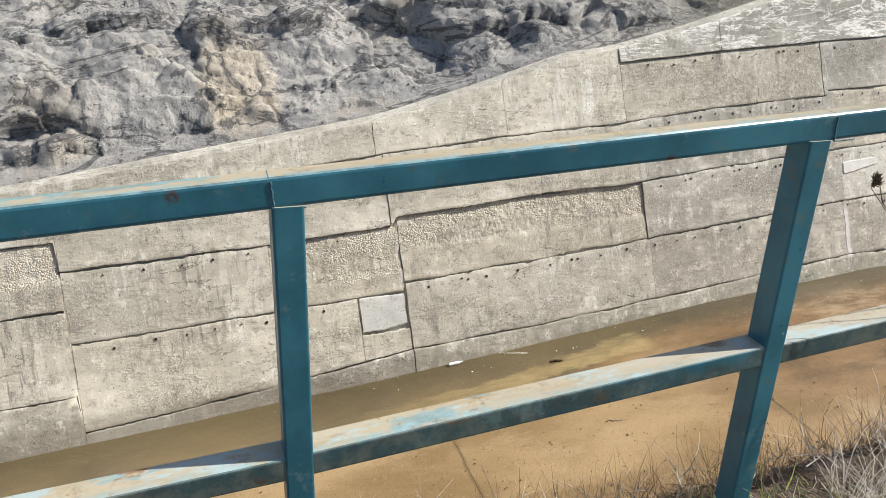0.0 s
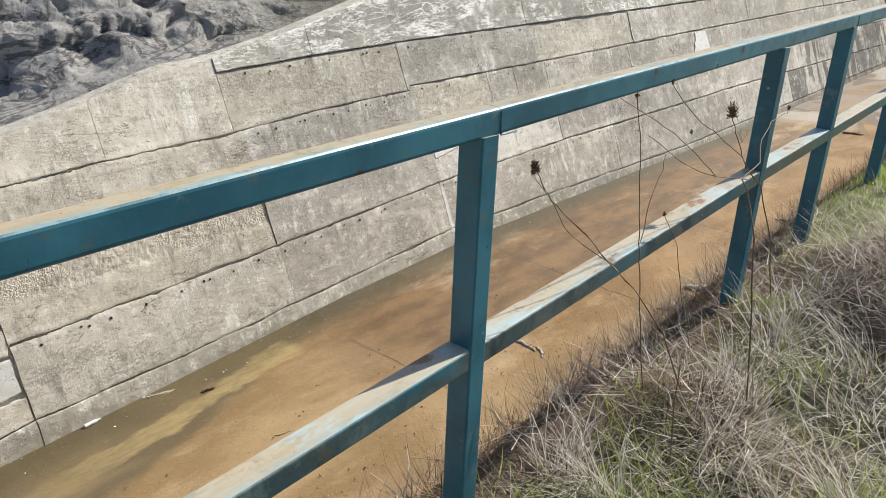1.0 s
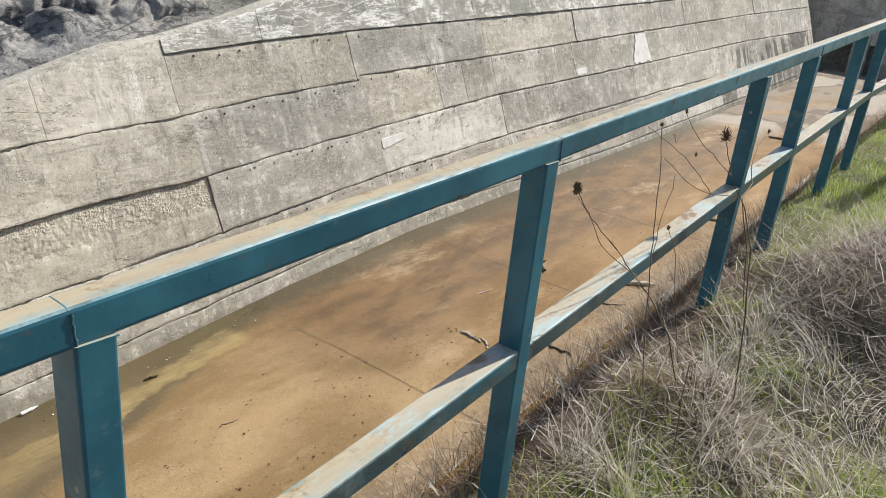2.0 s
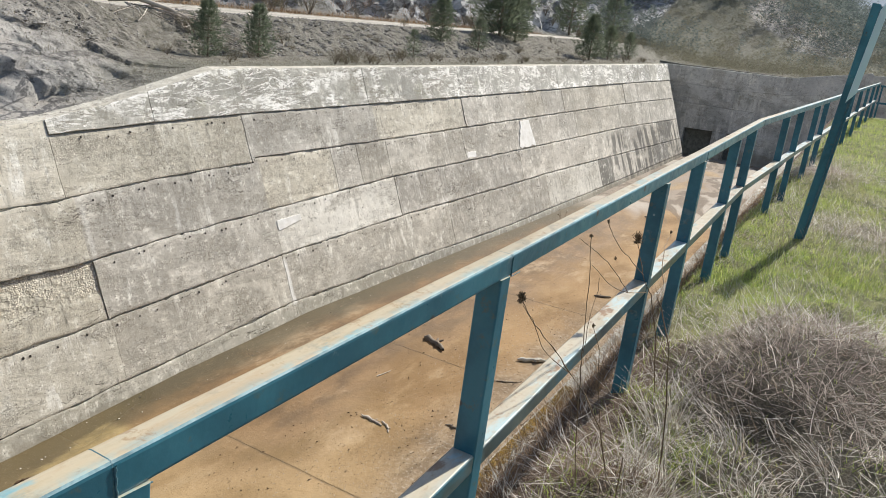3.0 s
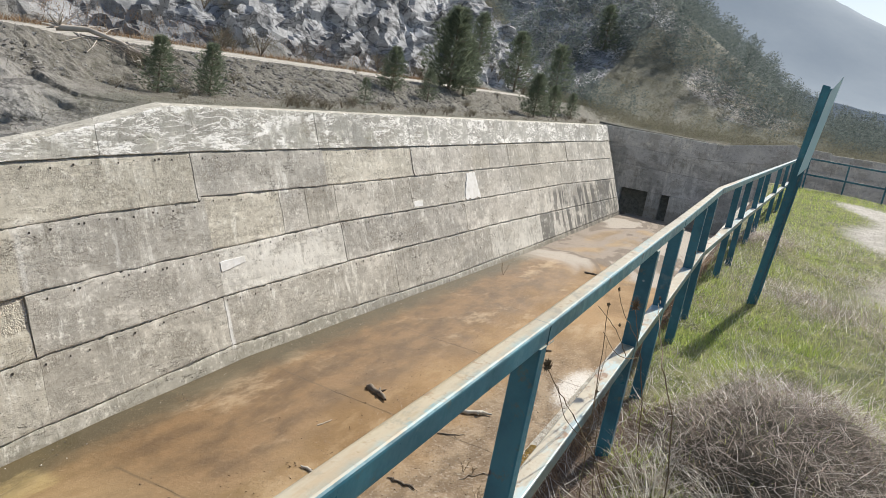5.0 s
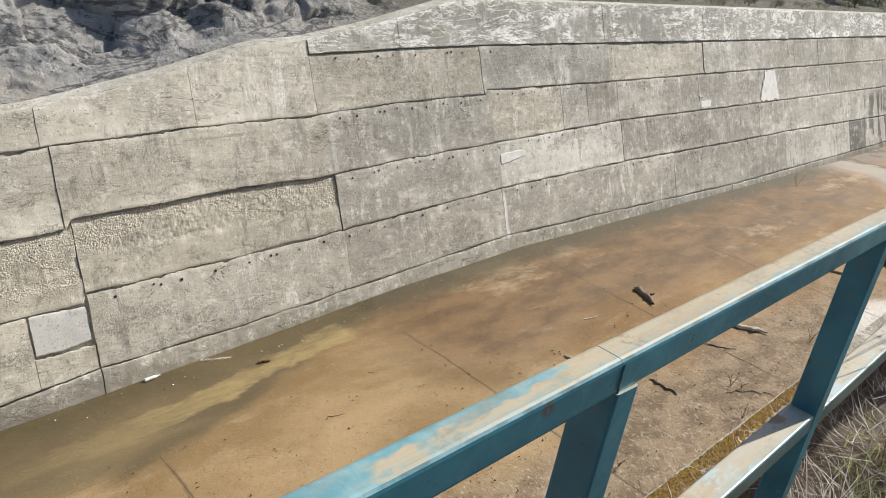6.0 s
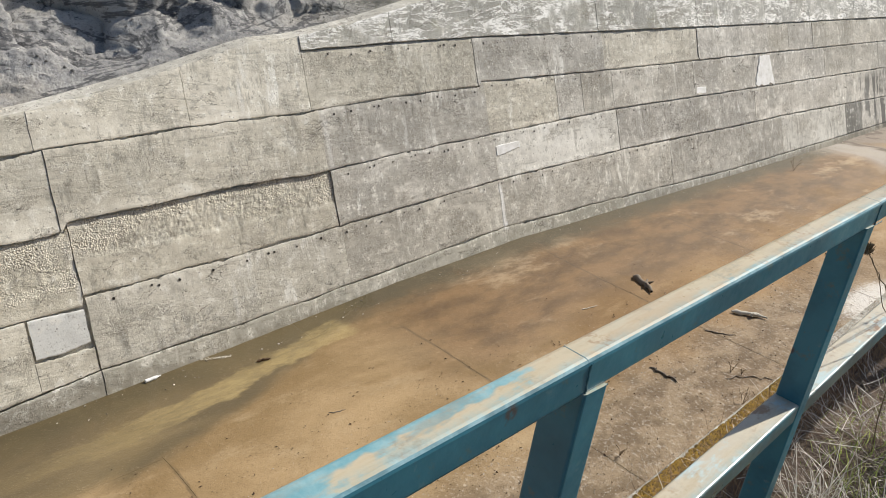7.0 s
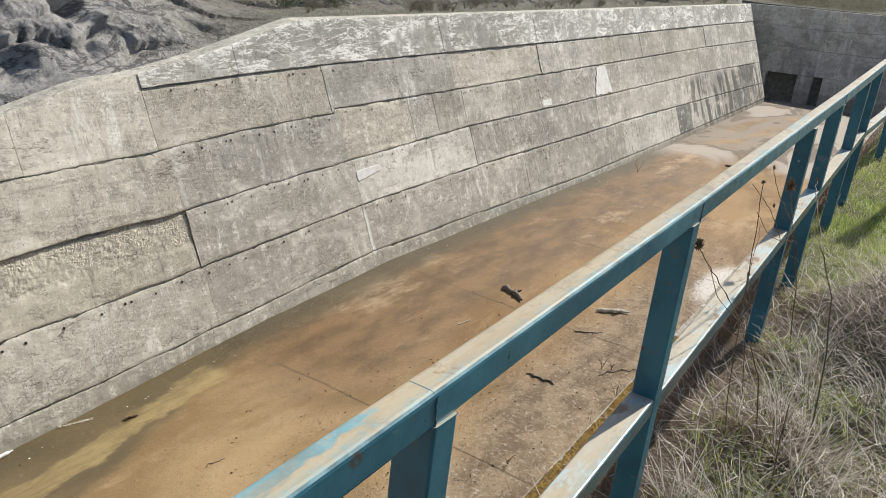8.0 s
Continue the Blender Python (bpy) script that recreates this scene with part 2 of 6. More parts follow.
M_PLASTER = plaster_mat()
# base lightened to stand in for haze before the far end wall
M_END = concrete("damp_hazed_concrete", (0.68, 0.67, 0.655), (0.56, 0.555, 0.545), (0.76, 0.75, 0.73), 0.0, 0.35, None, 4.6)
WARM = ((0.66, 0.615, 0.525), (0.50, 0.463, 0.39), (0.80, 0.757, 0.655), 0.0, 0.001)
M_COMB_A = concrete("honeycombed_concrete", *WARM, comb=2.02)
M_COMB_B = concrete("gritty_concrete", *WARM, comb=1.5)
M_COMB_C = concrete("open_grained_concrete", *WARM, comb=2.2)


# near-black colour gives the tie holes the shade of a deep bore
def dark_hole():
    k = Nodes("hole_shade", 1.0)
    return k.done(k.mix(k.noise(60), (0.02, 0.018, 0.016), (0.05, 0.045, 0.04)))


M_HOLE = dark_hole()


def silt():
    k = Nodes("silted_floor", 0.85)
    x, y = k.axis(0), k.axis(1)
    warp = k.noise(0.45, 4, 0.6)
    n1 = k.noise(0.62, 5, 0.55, k.at(1.0, 0.45, 1.0), 0.5)
    n2 = k.noise(2.6, 5, 0.6, k.at(1.0, 0.5, 1.0, 3.0))
    flow = k.noise(1.0, 6, 0.68, k.at(1.5, 0.6, 1.0, 8.0))
    speck = k.noise(14, 4, 0.75)
    fine = k.noise(48, 3, 0.7)
    c = k.mix(k.ramp(n1, 0.38, 0.62), (0.245, 0.158, 0.066), (0.40, 0.275, 0.14))
    c = k.mix(k.ramp(flow, 0.52, 0.70, 0, 0.4), c, (0.47, 0.355, 0.21))
    c = k.mix(k.ramp(flow, 0.47, 0.32, 0, 0.25), c, (0.20, 0.13, 0.055))
    mid_run = k.math('MULTIPLY', k.ramp(y, 8, 13), k.ramp(y, 42, 34))
    deep = k.mix(k.ramp(n1, 0.36, 0.64), (0.225, 0.13, 0.05), (0.355, 0.22, 0.10))
    deep = k.mix(k.ramp(flow, 0.50, 0.66, 0, 0.5), deep, (0.40, 0.27, 0.135))
    c = k.mix(k.math('MULTIPLY', mid_run, 0.85), c, deep)
    # damp red-brown stretch by the wall
    edge = k.math('ADD', k.math('MULTIPLY', n1, 3.2), k.math('MULTIPLY', warp, 2.8))
    wetx = k.math('SUBTRACT', x, edge)
    damp = k.math('MULTIPLY', k.ramp(wetx, 1.7, -0.5), k.ramp(y, 6.5, 9.5))
    damp = k.math('MULTIPLY', damp, k.ramp(y, 40, 30))
    c = k.mix(k.math('MULTIPLY', damp, 0.95), c, k.mix(k.ramp(flow, 0.35, 0.65), (0.115, 0.066, 0.026), (0.225, 0.13, 0.053)))
    # dried pale sheets of silt, drawn out along the run
    sheet = k.noise(0.75, 6, 0.68, k.at(0.85, 0.34, 1.0, 4.4))
    c = k.mix(k.math('MULTIPLY', k.ramp(sheet, 0.54, 0.68, 0, 0.6), k.ramp(y, 7, 12)), c, (0.52, 0.385, 0.235))
    # drier grey strip with grit towards the bank
    xr = k.math('ADD', x, k.math('MULTIPLY', warp, 2.4))
    dry = k.mix(k.ramp(n2, 0.4, 0.6), (0.15, 0.108, 0.069), (0.305, 0.233, 0.155))
    dry = k.mix(k.ramp(speck, 0.55, 0.66, 0, 0.7), dry, (0.60, 0.56, 0.49))
    dry = k.mix(k.ramp(speck, 0.44, 0.34, 0, 0.6), dry, (0.12, 0.09, 0.06))
    c = k.mix(k.math('MULTIPLY', k.ramp(xr, 6.1, 7.4, 0, 0.8), k.ramp(y, 27, 18)), c, dry)
    # shallow pool over grey-brown mud
    pooled = k.math('SUBTRACT', k.math('ADD', x, k.math('MULTIPLY', k.math('SUBTRACT', n1, 0.5), 1.6)), k.ramp(y, 1.0, 10.2, 2.7, 0.0))
    pool = k.math('MULTIPLY', k.ramp(pooled, 0.25, -0.2), k.ramp(y, 9.3, 8.3))
    c = k.mix(k.math('MULTIPLY', pool, 0.95), c, k.mix(k.ramp(n1, 0.35, 0.6), (0.12, 0.09, 0.046), (0.205, 0.15, 0.072)))
    # yellow-green film on the pool's rim
    d = k.math('ABSOLUTE', k.math('SUBTRACT', k.math('ADD', x, k.math('MULTIPLY', n2, 0.8)), k.ramp(y, 3.0, 7.4, 1.9, 1.25)), 0)
    film = k.math('MULTIPLY', k.ramp(k.math('ADD', d, k.math('MULTIPLY', flow, 0.4)), 0.58, 0.40), k.math('MULTIPLY', k.ramp(y, 1.0, 5.0, 0.15, 1.0), k.ramp(y, 7.8, 7.45)))
    swirl = k.noise(1.0, 6, 0.7, k.at(7.0, 2.2, 1.0, 2.0), 0.8)
    c = k.mix(k.math('MULTIPLY', film, k.ramp(swirl, 0.36, 0.62, 0.42, 0.85)), c, (0.42, 0.315, 0.14))
    # algae-dark rim along the foot of the wall
    rim = k.ramp(k.math('ADD', x, k.math('MULTIPLY', k.math('SUBTRACT', n2, 0.5), 0.9)), 1.15, 0.30)
    c = k.mix(k.math('MULTIPLY', rim, k.ramp(y, 7.5, 9.0, 0.55, 0.85)), c, (0.075, 0.064, 0.034))
    # white lime bloom below the bank
    bx, by = k.math('DIVIDE', k.math('SUBTRACT', x, 7.25), 0.75), k.math('DIVIDE', k.math('SUBTRACT', y, 19.3), 2.4)
    bloom = k.math('ADD', k.math('ADD', k.math('MULTIPLY', bx, bx), k.math('MULTIPLY', by, by)), k.math('MULTIPLY', speck, 1.6))
    c = k.mix(k.ramp(bloom, 1.5, 0.9, 0, 0.9), c, (0.76, 0.73, 0.68))
    # bare slabs at the far end
    broad = k.noise(0.16, 4, 0.55, k.at(1.3, 0.6, 1.0, 7.0), 0.7)
    bare = k.ramp(k.math('ADD', y, k.math('MULTIPLY', broad, 18)), 44, 47)
    c = k.mix(k.math('MULTIPLY', bare, k.ramp(broad, 0.36, 0.44, 0.25, 0.9)), c, k.mix(k.ramp(broad, 0.46, 0.56), (0.30, 0.25, 0.205), (0.43, 0.385, 0.33)))
    trail = k.math('ABSOLUTE', k.math('SUBTRACT', broad, 0.5), 0)
    c = k.mix(k.math('MULTIPLY', k.ramp(trail, 0.035, 0.012, 0, 0.7), k.ramp(y, 30, 38)), c, (0.13, 0.095, 0.065))
    c = k.mix(k.ramp(speck, 0.40, 0.30, 0, 0.4), c, (0.12, 0.078, 0.036))
    c = k.mix(k.ramp(speck, 0.60, 0.70, 0, 0.3), c, (0.54, 0.42, 0.28))
    c = k.mix(k.ramp(fine, 0.46, 0.3, 0, 0.6), c, (0.10, 0.065, 0.032))
    c = k.mix(k.ramp(fine, 0.6, 0.74, 0, 0.5), c, (0.62, 0.50, 0.36))
    for y0, x0 in ((2.92, 2.5), (8.44, 1.3), (13.95, 0.6), (19.45, 0.6)):
        e = k.math('ABSOLUTE', k.math('SUBTRACT', k.math('ADD', y, k.math('MULTIPLY', k.math('SUBTRACT', n2, 0.5), 0.10)), y0), 0)
        c = k.mix(k.math('MULTIPLY', k.ramp(e, 0.05, 0.008, 0, 0.6), k.math('MULTIPLY', k.ramp(x, x0, x0 + 0.5), k.ramp(speck, 0.3, 0.6, 0.4, 1.0))), c, (0.085, 0.058, 0.03))
    r = k.math('SUBTRACT', 0.88, k.math('ADD', k.math('MULTIPLY', pool, 0.6), k.math('MULTIPLY', damp, 0.25)))
    return k.done(c, r, k.math('ADD', k.math('MULTIPLY', k.noise(6, 5, 0.7), k.ramp(pool, 0, 1, 2.2, 0.0)), k.math('ADD', speck, k.math('MULTIPLY', fine, 0.5))), 0.35, 0.014)


M_FLOOR = silt()


def ground_mat():
    k = Nodes("hillside", 0.95)
    n1, n2 = k.noise(0.6, 6, 0.65), k.noise(3.5, 6, 0.72)
    fine = k.noise(24, 4, 0.75)
    mid = k.noise(9, 6, 0.75)
    rock = k.mix(k.ramp(n1, 0.38, 0.62), (0.265, 0.262, 0.262), (0.44, 0.425, 0.405))
    rock = k.mix(k.ramp(n2, 0.48, 0.68, 0, 0.7), rock, (0.48, 0.465, 0.44))
    rock = k.mix(k.ramp(n2, 0.42, 0.30, 0, 0.8), rock, (0.14, 0.138, 0.14))
    # dust lies on what faces up
    rock = k.mix(k.math('MULTIPLY', k.math('MULTIPLY', k.ramp(k.axis(2, "Normal"), 0.45, 0.9, 0, 0.75), k.ramp(k.axis(0), -9, -7)), k.ramp(mid, 0.40, 0.62)), rock, (0.50, 0.47, 0.425))
    # a face of crumbling yellow rock
    off = k.n.new("ShaderNodeVectorMath")
    off.operation = 'DISTANCE'
    k.l.new(k.at(0.8, 1.15, 0.75), off.inputs[0])
    off.inputs[1].default_value = (-2.9 * 0.8, 0.5 * 1.15, 4.95 * 0.75)
    buff = k.math('ADD', off.outputs[1], k.math('MULTIPLY', n1, 1.1))
    rock = k.mix(k.math('MULTIPLY', k.ramp(buff, 1.6, 1.2, 0, 0.9), k.ramp(mid, 0.35, 0.5, 0.3, 1.0)), rock, (0.56, 0.49, 0.39))
    rock = k.mix(k.ramp(k.noise(0.35, 3, 0.5, k.at(1, 1, 1, 5)), 0.56, 0.66, 0, 0.5), rock, (0.43, 0.38, 0.31))
    cleft = k.math('ABSOLUTE', k.math('SUBTRACT', k.noise(0.9, 6, 0.65, k.at(0.8, 0.55, 1.2, 4.0), 0.6), 0.5), 0)
    rock = k.mix(k.ramp(k.axis(0), -8, -10, 0, 0.85), rock, k.mix(k.ramp(k.noise(0.5, 6, 0.7, k.at(1, 0.5, 1.3, 2.0)), 0.36, 0.64), (0.24, 0.245, 0.255), (0.66, 0.665, 0.68)))
    rock = k.mix(k.ramp(cleft, 0.035, 0.008, 0, 0.8), rock, (0.075, 0.075, 0.08))
    rock = k.mix(k.ramp(mid, 0.42, 0.30, 0, 0.6), rock, (0.11, 0.108, 0.108))
    rock = k.mix(k.ramp(fine, 0.46, 0.32, 0, 0.65), rock, (0.09, 0.088, 0.088))
    rock = k.mix(k.ramp(fine, 0.58, 0.74, 0, 0.6), rock, (0.62, 0.60, 0.56))
    soil = k.mix(k.ramp(n2, 0.35, 0.65), (0.125, 0.115, 0.09), (0.25, 0.235, 0.20))
    soil = k.mix(k.ramp(n1, 0.5, 0.68, 0, 0.7), soil, (0.22, 0.20, 0.17))
    soil = k.mix(k.ramp(fine, 0.55, 0.75, 0, 0.7), soil, (0.40, 0.36, 0.30))
    soil = k.mix(k.ramp(fine, 0.46, 0.28, 0, 0.6), soil, (0.06, 0.05, 0.035))
    dirt = k.mix(k.ramp(n2, 0.35, 0.7), (0.50, 0.465, 0.40), (0.68, 0.645, 0.585))
    dirt = k.mix(k.ramp(fine, 0.48, 0.3, 0, 0.45), dirt, (0.26, 0.22, 0.17))
    # slope green is greyed and lightened as haze would show it
    green = k.mix(k.ramp(n2, 0.35, 0.65), (0.125, 0.13, 0.095), (0.21, 0.205, 0.16))
    meadow = k.mix(k.ramp(n2, 0.35, 0.65), (0.11, 0.125, 0.045), (0.28, 0.28, 0.12))
    green = k.mix(k.math('MULTIPLY', k.ramp(k.axis(1), 40, 27), k.ramp(k.axis(0), 9, 10)), green, meadow)
    soil = k.mix(k.math('MULTIPLY', k.ramp(k.axis(0), 9.5, 10.2), 0.75), soil, k.mix(k.ramp(k.axis(0), 10.95, 10.7), (0.075, 0.062, 0.038), (0.12, 0.07, 0.04)))
    c = k.mix(k.mask("cover", 2), soil, green)
    c = k.mix(k.mask("cover", 1), c, dirt)
    c = k.mix(k.mask("cover", 0), c, rock)
    h = k.math('ADD', k.math('MULTIPLY', n2, 0.6), k.math('MULTIPLY', fine, 0.4))
    return k.done(c, None, k.math('ADD', h, k.math('MULTIPLY', mid, 0.8)), 0.8, 0.08)


M_GROUND = ground_mat()


def teal(name, faded, old=0.0):
    k = Nodes(name, 0.42)
    n, big, fine = k.noise(16, 5, 0.7), k.noise(3.2, 5, 0.65, k.at(1, 1, 1, 2.2)), k.noise(70, 3, 0.7)
    paint = k.mix(k.ramp(big, 0.35, 0.65), (0.022, 0.115, 0.165), (0.045, 0.195, 0.26))
    if old:
        grime = k.noise(2.2, 6, 0.7, k.at(2.0, 0.7, 2.0, 1.4))
        paint = k.mix(k.ramp(grime, 0.34, 0.54, 0, old), paint, k.mix(k.ramp(n, 0.4, 0.62), (0.055, 0.07, 0.066), (0.15, 0.15, 0.12)))
        paint = k.mix(k.ramp(k.noise(5, 6, 0.75, k.at(1, 0.6, 1, 6)), 0.58, 0.68, 0, old), paint, (0.16, 0.10, 0.05))
    paint = k.mix(k.ramp(n, 0.58, 0.70, 0, 0.6), paint, (0.13, 0.14, 0.10))
    paint = k.mix(k.ramp(k.noise(6, 6, 0.75, k.at(1, 1, 1, 4)), 0.60, 0.66, 0, 0.5), paint, (0.16, 0.24, 0.25))
    paint = k.mix(k.ramp(k.noise(9, 4, 0.6, k.at(1, 1, 1, 9)), 0.70, 0.73, 0, 0.9), paint, (0.09, 0.035, 0.018))
    paint = k.mix(k.ramp(fine, 0.72, 0.78, 0, 0.8), paint, (0.10, 0.035, 0.02))
    big_long = k.noise(3.2, 5, 0.65, k.at(2.0, 0.6, 2.0, 4.6))
    spot = k.math('MULTIPLY', k.ramp(k.cells(6.5, k.at(1, 1, 1, 3)), 0.115, 0.075), k.ramp(n, 0.44, 0.52))
    paint = k.mix(k.math('MULTIPLY', spot, 0.85), paint, (0.085, 0.04, 0.025))
    chip = k.ramp(k.cells(9.0, k.at(1, 1, 1, 7)), 0.06, 0.04)
    paint = k.mix(k.math('MULTIPLY', chip, 0.7), paint, (0.30, 0.42, 0.45))
    blue = big_long if old else k.math('ADD', big_long, k.ramp(k.axis(1), 0.13, -0.08, 0.0, 0.27))
    n_long = k.noise(7, 6, 0.7, k.at(2.2, 0.35, 2.2))
    worn = k.mix(k.ramp(n_long, 0.36, 0.64), (0.42, 0.33, 0.195), (0.57, 0.50, 0.36))
    worn = k.mix(k.ramp(k.math('ADD', blue, k.math('MULTIPLY', k.math('SUBTRACT', n, 0.5), 0.12)), 0.585, 0.625, 0, 0.85), worn, k.mix(k.ramp(n, 0.35, 0.65), (0.09, 0.33, 0.41), (0.25, 0.47, 0.52)))
    worn = k.mix(k.ramp(k.noise(2.0, 4, 0.6, k.at(2, 0.5, 2, 8)), 0.5, 0.7, 0, 0.6), worn, (0.47, 0.46, 0.39))
    worn = k.mix(k.math('MULTIPLY', k.ramp(k.noise(1.3, 5, 0.65, k.at(2, 0.7, 2, 5)), 0.38, 0.6, 0.15, 0.75), k.ramp(k.axis(1), 0.6, 2.2)), worn, (0.57, 0.525, 0.42))
    rim = k.math('MULTIPLY', k.ramp(k.math('ADD', k.axis(0), k.math('MULTIPLY', big, 0.03)), 10.688, 10.712), k.ramp(n, 0.35, 0.6, 0.15, 0.85))
    worn = k.mix(rim, worn, (0.26, 0.45, 0.49))
    worn = k.mix(k.ramp(n_long, 0.54, 0.66, 0, 0.38), worn, (0.42, 0.26, 0.115))
    worn = k.mix(k.ramp(k.noise(11, 6, 0.75, k.at(1, 0.7, 1, 15)), 0.54, 0.66, 0, 0.6), worn, (0.27, 0.255, 0.20))
    worn = k.mix(k.ramp(n, 0.58, 0.66, 0, 0.6), worn, (0.30, 0.175, 0.085))
    worn = k.mix(k.ramp(fine, 0.55, 0.75, 0, 0.3), worn, (0.36, 0.24, 0.13))
    if old:
        worn = k.mix(k.ramp(k.noise(3.0, 6, 0.7, k.at(2, 0.6, 2, 3)), 0.42, 0.62, 0, 0.7), worn, (0.54, 0.49, 0.39))
        worn = k.mix(k.ramp(k.noise(3.4, 6, 0.72, k.at(2.2, 0.8, 2, 11)), 0.50, 0.60, 0, 0.8), worn, (0.46, 0.60, 0.62))
        worn = k.mix(k.ramp(k.noise(4.5, 6, 0.75, k.at(1.6, 0.8, 1.6, 13)), 0.56, 0.64, 0, 0.85), worn, (0.27, 0.14, 0.06))
    up = k.ramp(k.axis(2, "Normal"), 0.62, 0.95)
    c = k.mix(k.math('MULTIPLY', up, faded), paint, worn)
    # bevels carry a patchy pale blue highlight in the colour itself
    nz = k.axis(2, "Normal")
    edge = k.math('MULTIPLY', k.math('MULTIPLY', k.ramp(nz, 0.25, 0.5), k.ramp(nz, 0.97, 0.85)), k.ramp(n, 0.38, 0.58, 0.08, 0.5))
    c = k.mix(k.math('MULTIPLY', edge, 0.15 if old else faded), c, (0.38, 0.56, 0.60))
    return k.done(c, k.ramp(n, 0.3, 0.7, 0.27, 0.48), k.math('ADD', n, fine), 0.08, 0.004)


M_STEEL = teal("teal_paint", 1.0)
M_OLDSTEEL = teal("grimy_teal_paint", 1.0, 0.8)


def weld():
    k = Nodes("weld_bead", 0.5)
    return k.done(k.mix(k.noise(90), (0.02, 0.10, 0.14), (0.10, 0.20, 0.23)), None, k.noise(120), 0.7, 0.005)


M_WELD = weld()


# teal lightened in the paint for the light the bent plate catches
def plate():
    k = Nodes("light_catching_teal", 0.35)
    return k.done(k.mix(k.noise(5, 4), (0.55, 0.78, 0.80), (0.72, 0.88, 0.88)), None, k.noise(20), 0.15, 0.004)


M_PLATE = plate()


def blades(name, a, b, d, rough=0.75, thin=0.0, low=0.0):
    """Coloured piece by piece; thin: the share of light that passes through a blade."""
    k = Nodes(name, rough)
    c = k.mix(k.ramp(k.island(), low, 1.0), a, b)
    c = k.mix(k.ramp(k.noise(1.7, 4, 0.6), 0.45, 0.7, 0, 0.6), c, d)
    if thin:
        t, m = k.n.new("ShaderNodeBsdfTranslucent"), k.n.new("ShaderNodeMixShader")
        k.l.new(c, t.inputs[0])
        m.inputs[0].default_value = thin
        k.l.new(k.b.outputs[0], m.inputs[1])
        k.l.new(t.outputs[0], m.inputs[2])
        k.l.new(m.outputs[0], k.n["Material Output"].inputs[0])
    return k.done(c)


M_STRAW = blades("dry_straw", (0.25, 0.195, 0.135), (1.0, 0.95, 0.88), (0.60, 0.53, 0.42), 0.5, 0.55, 0.0)
M_BROWN = blades("brown_straw", (0.06, 0.036, 0.024), (0.36, 0.25, 0.165), (0.13, 0.08, 0.05), 0.8, 0.2, 0.3)
M_MAT = blades("matted_straw", (0.125, 0.09, 0.077), (0.70, 0.595, 0.52), (0.28, 0.215, 0.185), 0.7, 0.45, 0.1)
M_RUST = blades("rusty_stalks", (0.15, 0.08, 0.04), (0.50, 0.33, 0.18), (0.26, 0.15, 0.07), 0.8, 0.2)
M_GREEN = blades("green_grass", (0.19, 0.30, 0.055), (0.62, 0.69, 0.20), (0.58, 0.54, 0.27), 0.6, 0.6)
M_STEM = blades("dry_stem", (0.13, 0.085, 0.05), (0.24, 0.17, 0.10), (0.10, 0.07, 0.045))
M_PINE = blades("pine_needles", (0.12, 0.155, 0.105), (0.27, 0.315, 0.215), (0.20, 0.22, 0.165), 0.7, 0.6)
# far trees: haze is mixed into the leaf colour, bluer and lighter
M_FARWOOD = blades("haze_tinted_foliage", (0.09, 0.118, 0.112), (0.23, 0.265, 0.25), (0.17, 0.185, 0.175), 0.9, 0.5)
M_SCRUB = blades("bare_scrub", (0.11, 0.10, 0.066), (0.34, 0.295, 0.205), (0.14, 0.145, 0.08), 0.9, 0.35)
M_FARSCRUB = blades("far_scrub", (0.15, 0.145, 0.105), (0.31, 0.29, 0.215), (0.17, 0.18, 0.12), 0.9, 0.4)
M_BARK = blades("bark", (0.12, 0.09, 0.065), (0.30, 0.25, 0.19), (0.16, 0.13, 0.10), 0.9)
M_DEADWOOD = blades("bleached_wood", (0.36, 0.31, 0.25), (0.66, 0.60, 0.52), (0.30, 0.25, 0.20), 0.9)
M_LEAF = blades("dead_leaf", (0.035, 0.022, 0.014), (0.15, 0.09, 0.05), (0.06, 0.04, 0.025), 0.9)
M_PEBBLE = blades("pebbles", (0.30, 0.26, 0.21), (0.72, 0.68, 0.60), (0.42, 0.36, 0.29), 0.9)
M_SCREE = blades("scree", (0.13, 0.125, 0.12), (0.42, 0.40, 0.37), (0.24, 0.22, 0.20), 0.95)
M_MOSS = blades("orange_moss", (0.085, 0.05, 0.010), (0.29, 0.175, 0.024), (0.11, 0.09, 0.03), 1.0)
M_PLASTIC = blades("white_plastic", (0.72, 0.72, 0.70), (0.82, 0.82, 0.80), (0.62, 0.60, 0.56), 0.35)
M_FOAM = blades("dried_foam", (0.52, 0.48, 0.40), (0.66, 0.62, 0.54), (0.45, 0.40, 0.32), 0.9)


# ---- mesh helpers ----
def mesh_object(name, verts, faces, material, smooth=False, parent=None):
    """One mesh object from arrays; every face has the same number of corners."""
    verts, faces = np.asarray(verts, float).reshape(-1, 3), np.asarray(faces, int)
    n, c = faces.shape
    me = bpy.data.meshes.new(name)
    me.vertices.add(len(verts))
    me.vertices.foreach_set("co", verts.ravel())
    me.loops.add(n * c)
    me.loops.foreach_set("vertex_index", faces.ravel())
    me.polygons.add(n)
    me.polygons.foreach_set("loop_start", np.arange(0, n * c, c))
    me.polygons.foreach_set("use_smooth", [smooth] * n)
    me.materials.append(material)
    me.update(calc_edges=True)
    me.validate()
    ob = new(name, me)
    ob.parent = parent
    return ob


def part(name, bm, material, parent, label=""):
    me = bpy.data.meshes.new(name)
    bm.to_mesh(me)
    bm.free()
    me.materials.append(material)
    ob = new(name, me)
    ob.parent = parent
    if label:
        ob["label"] = label
    return ob


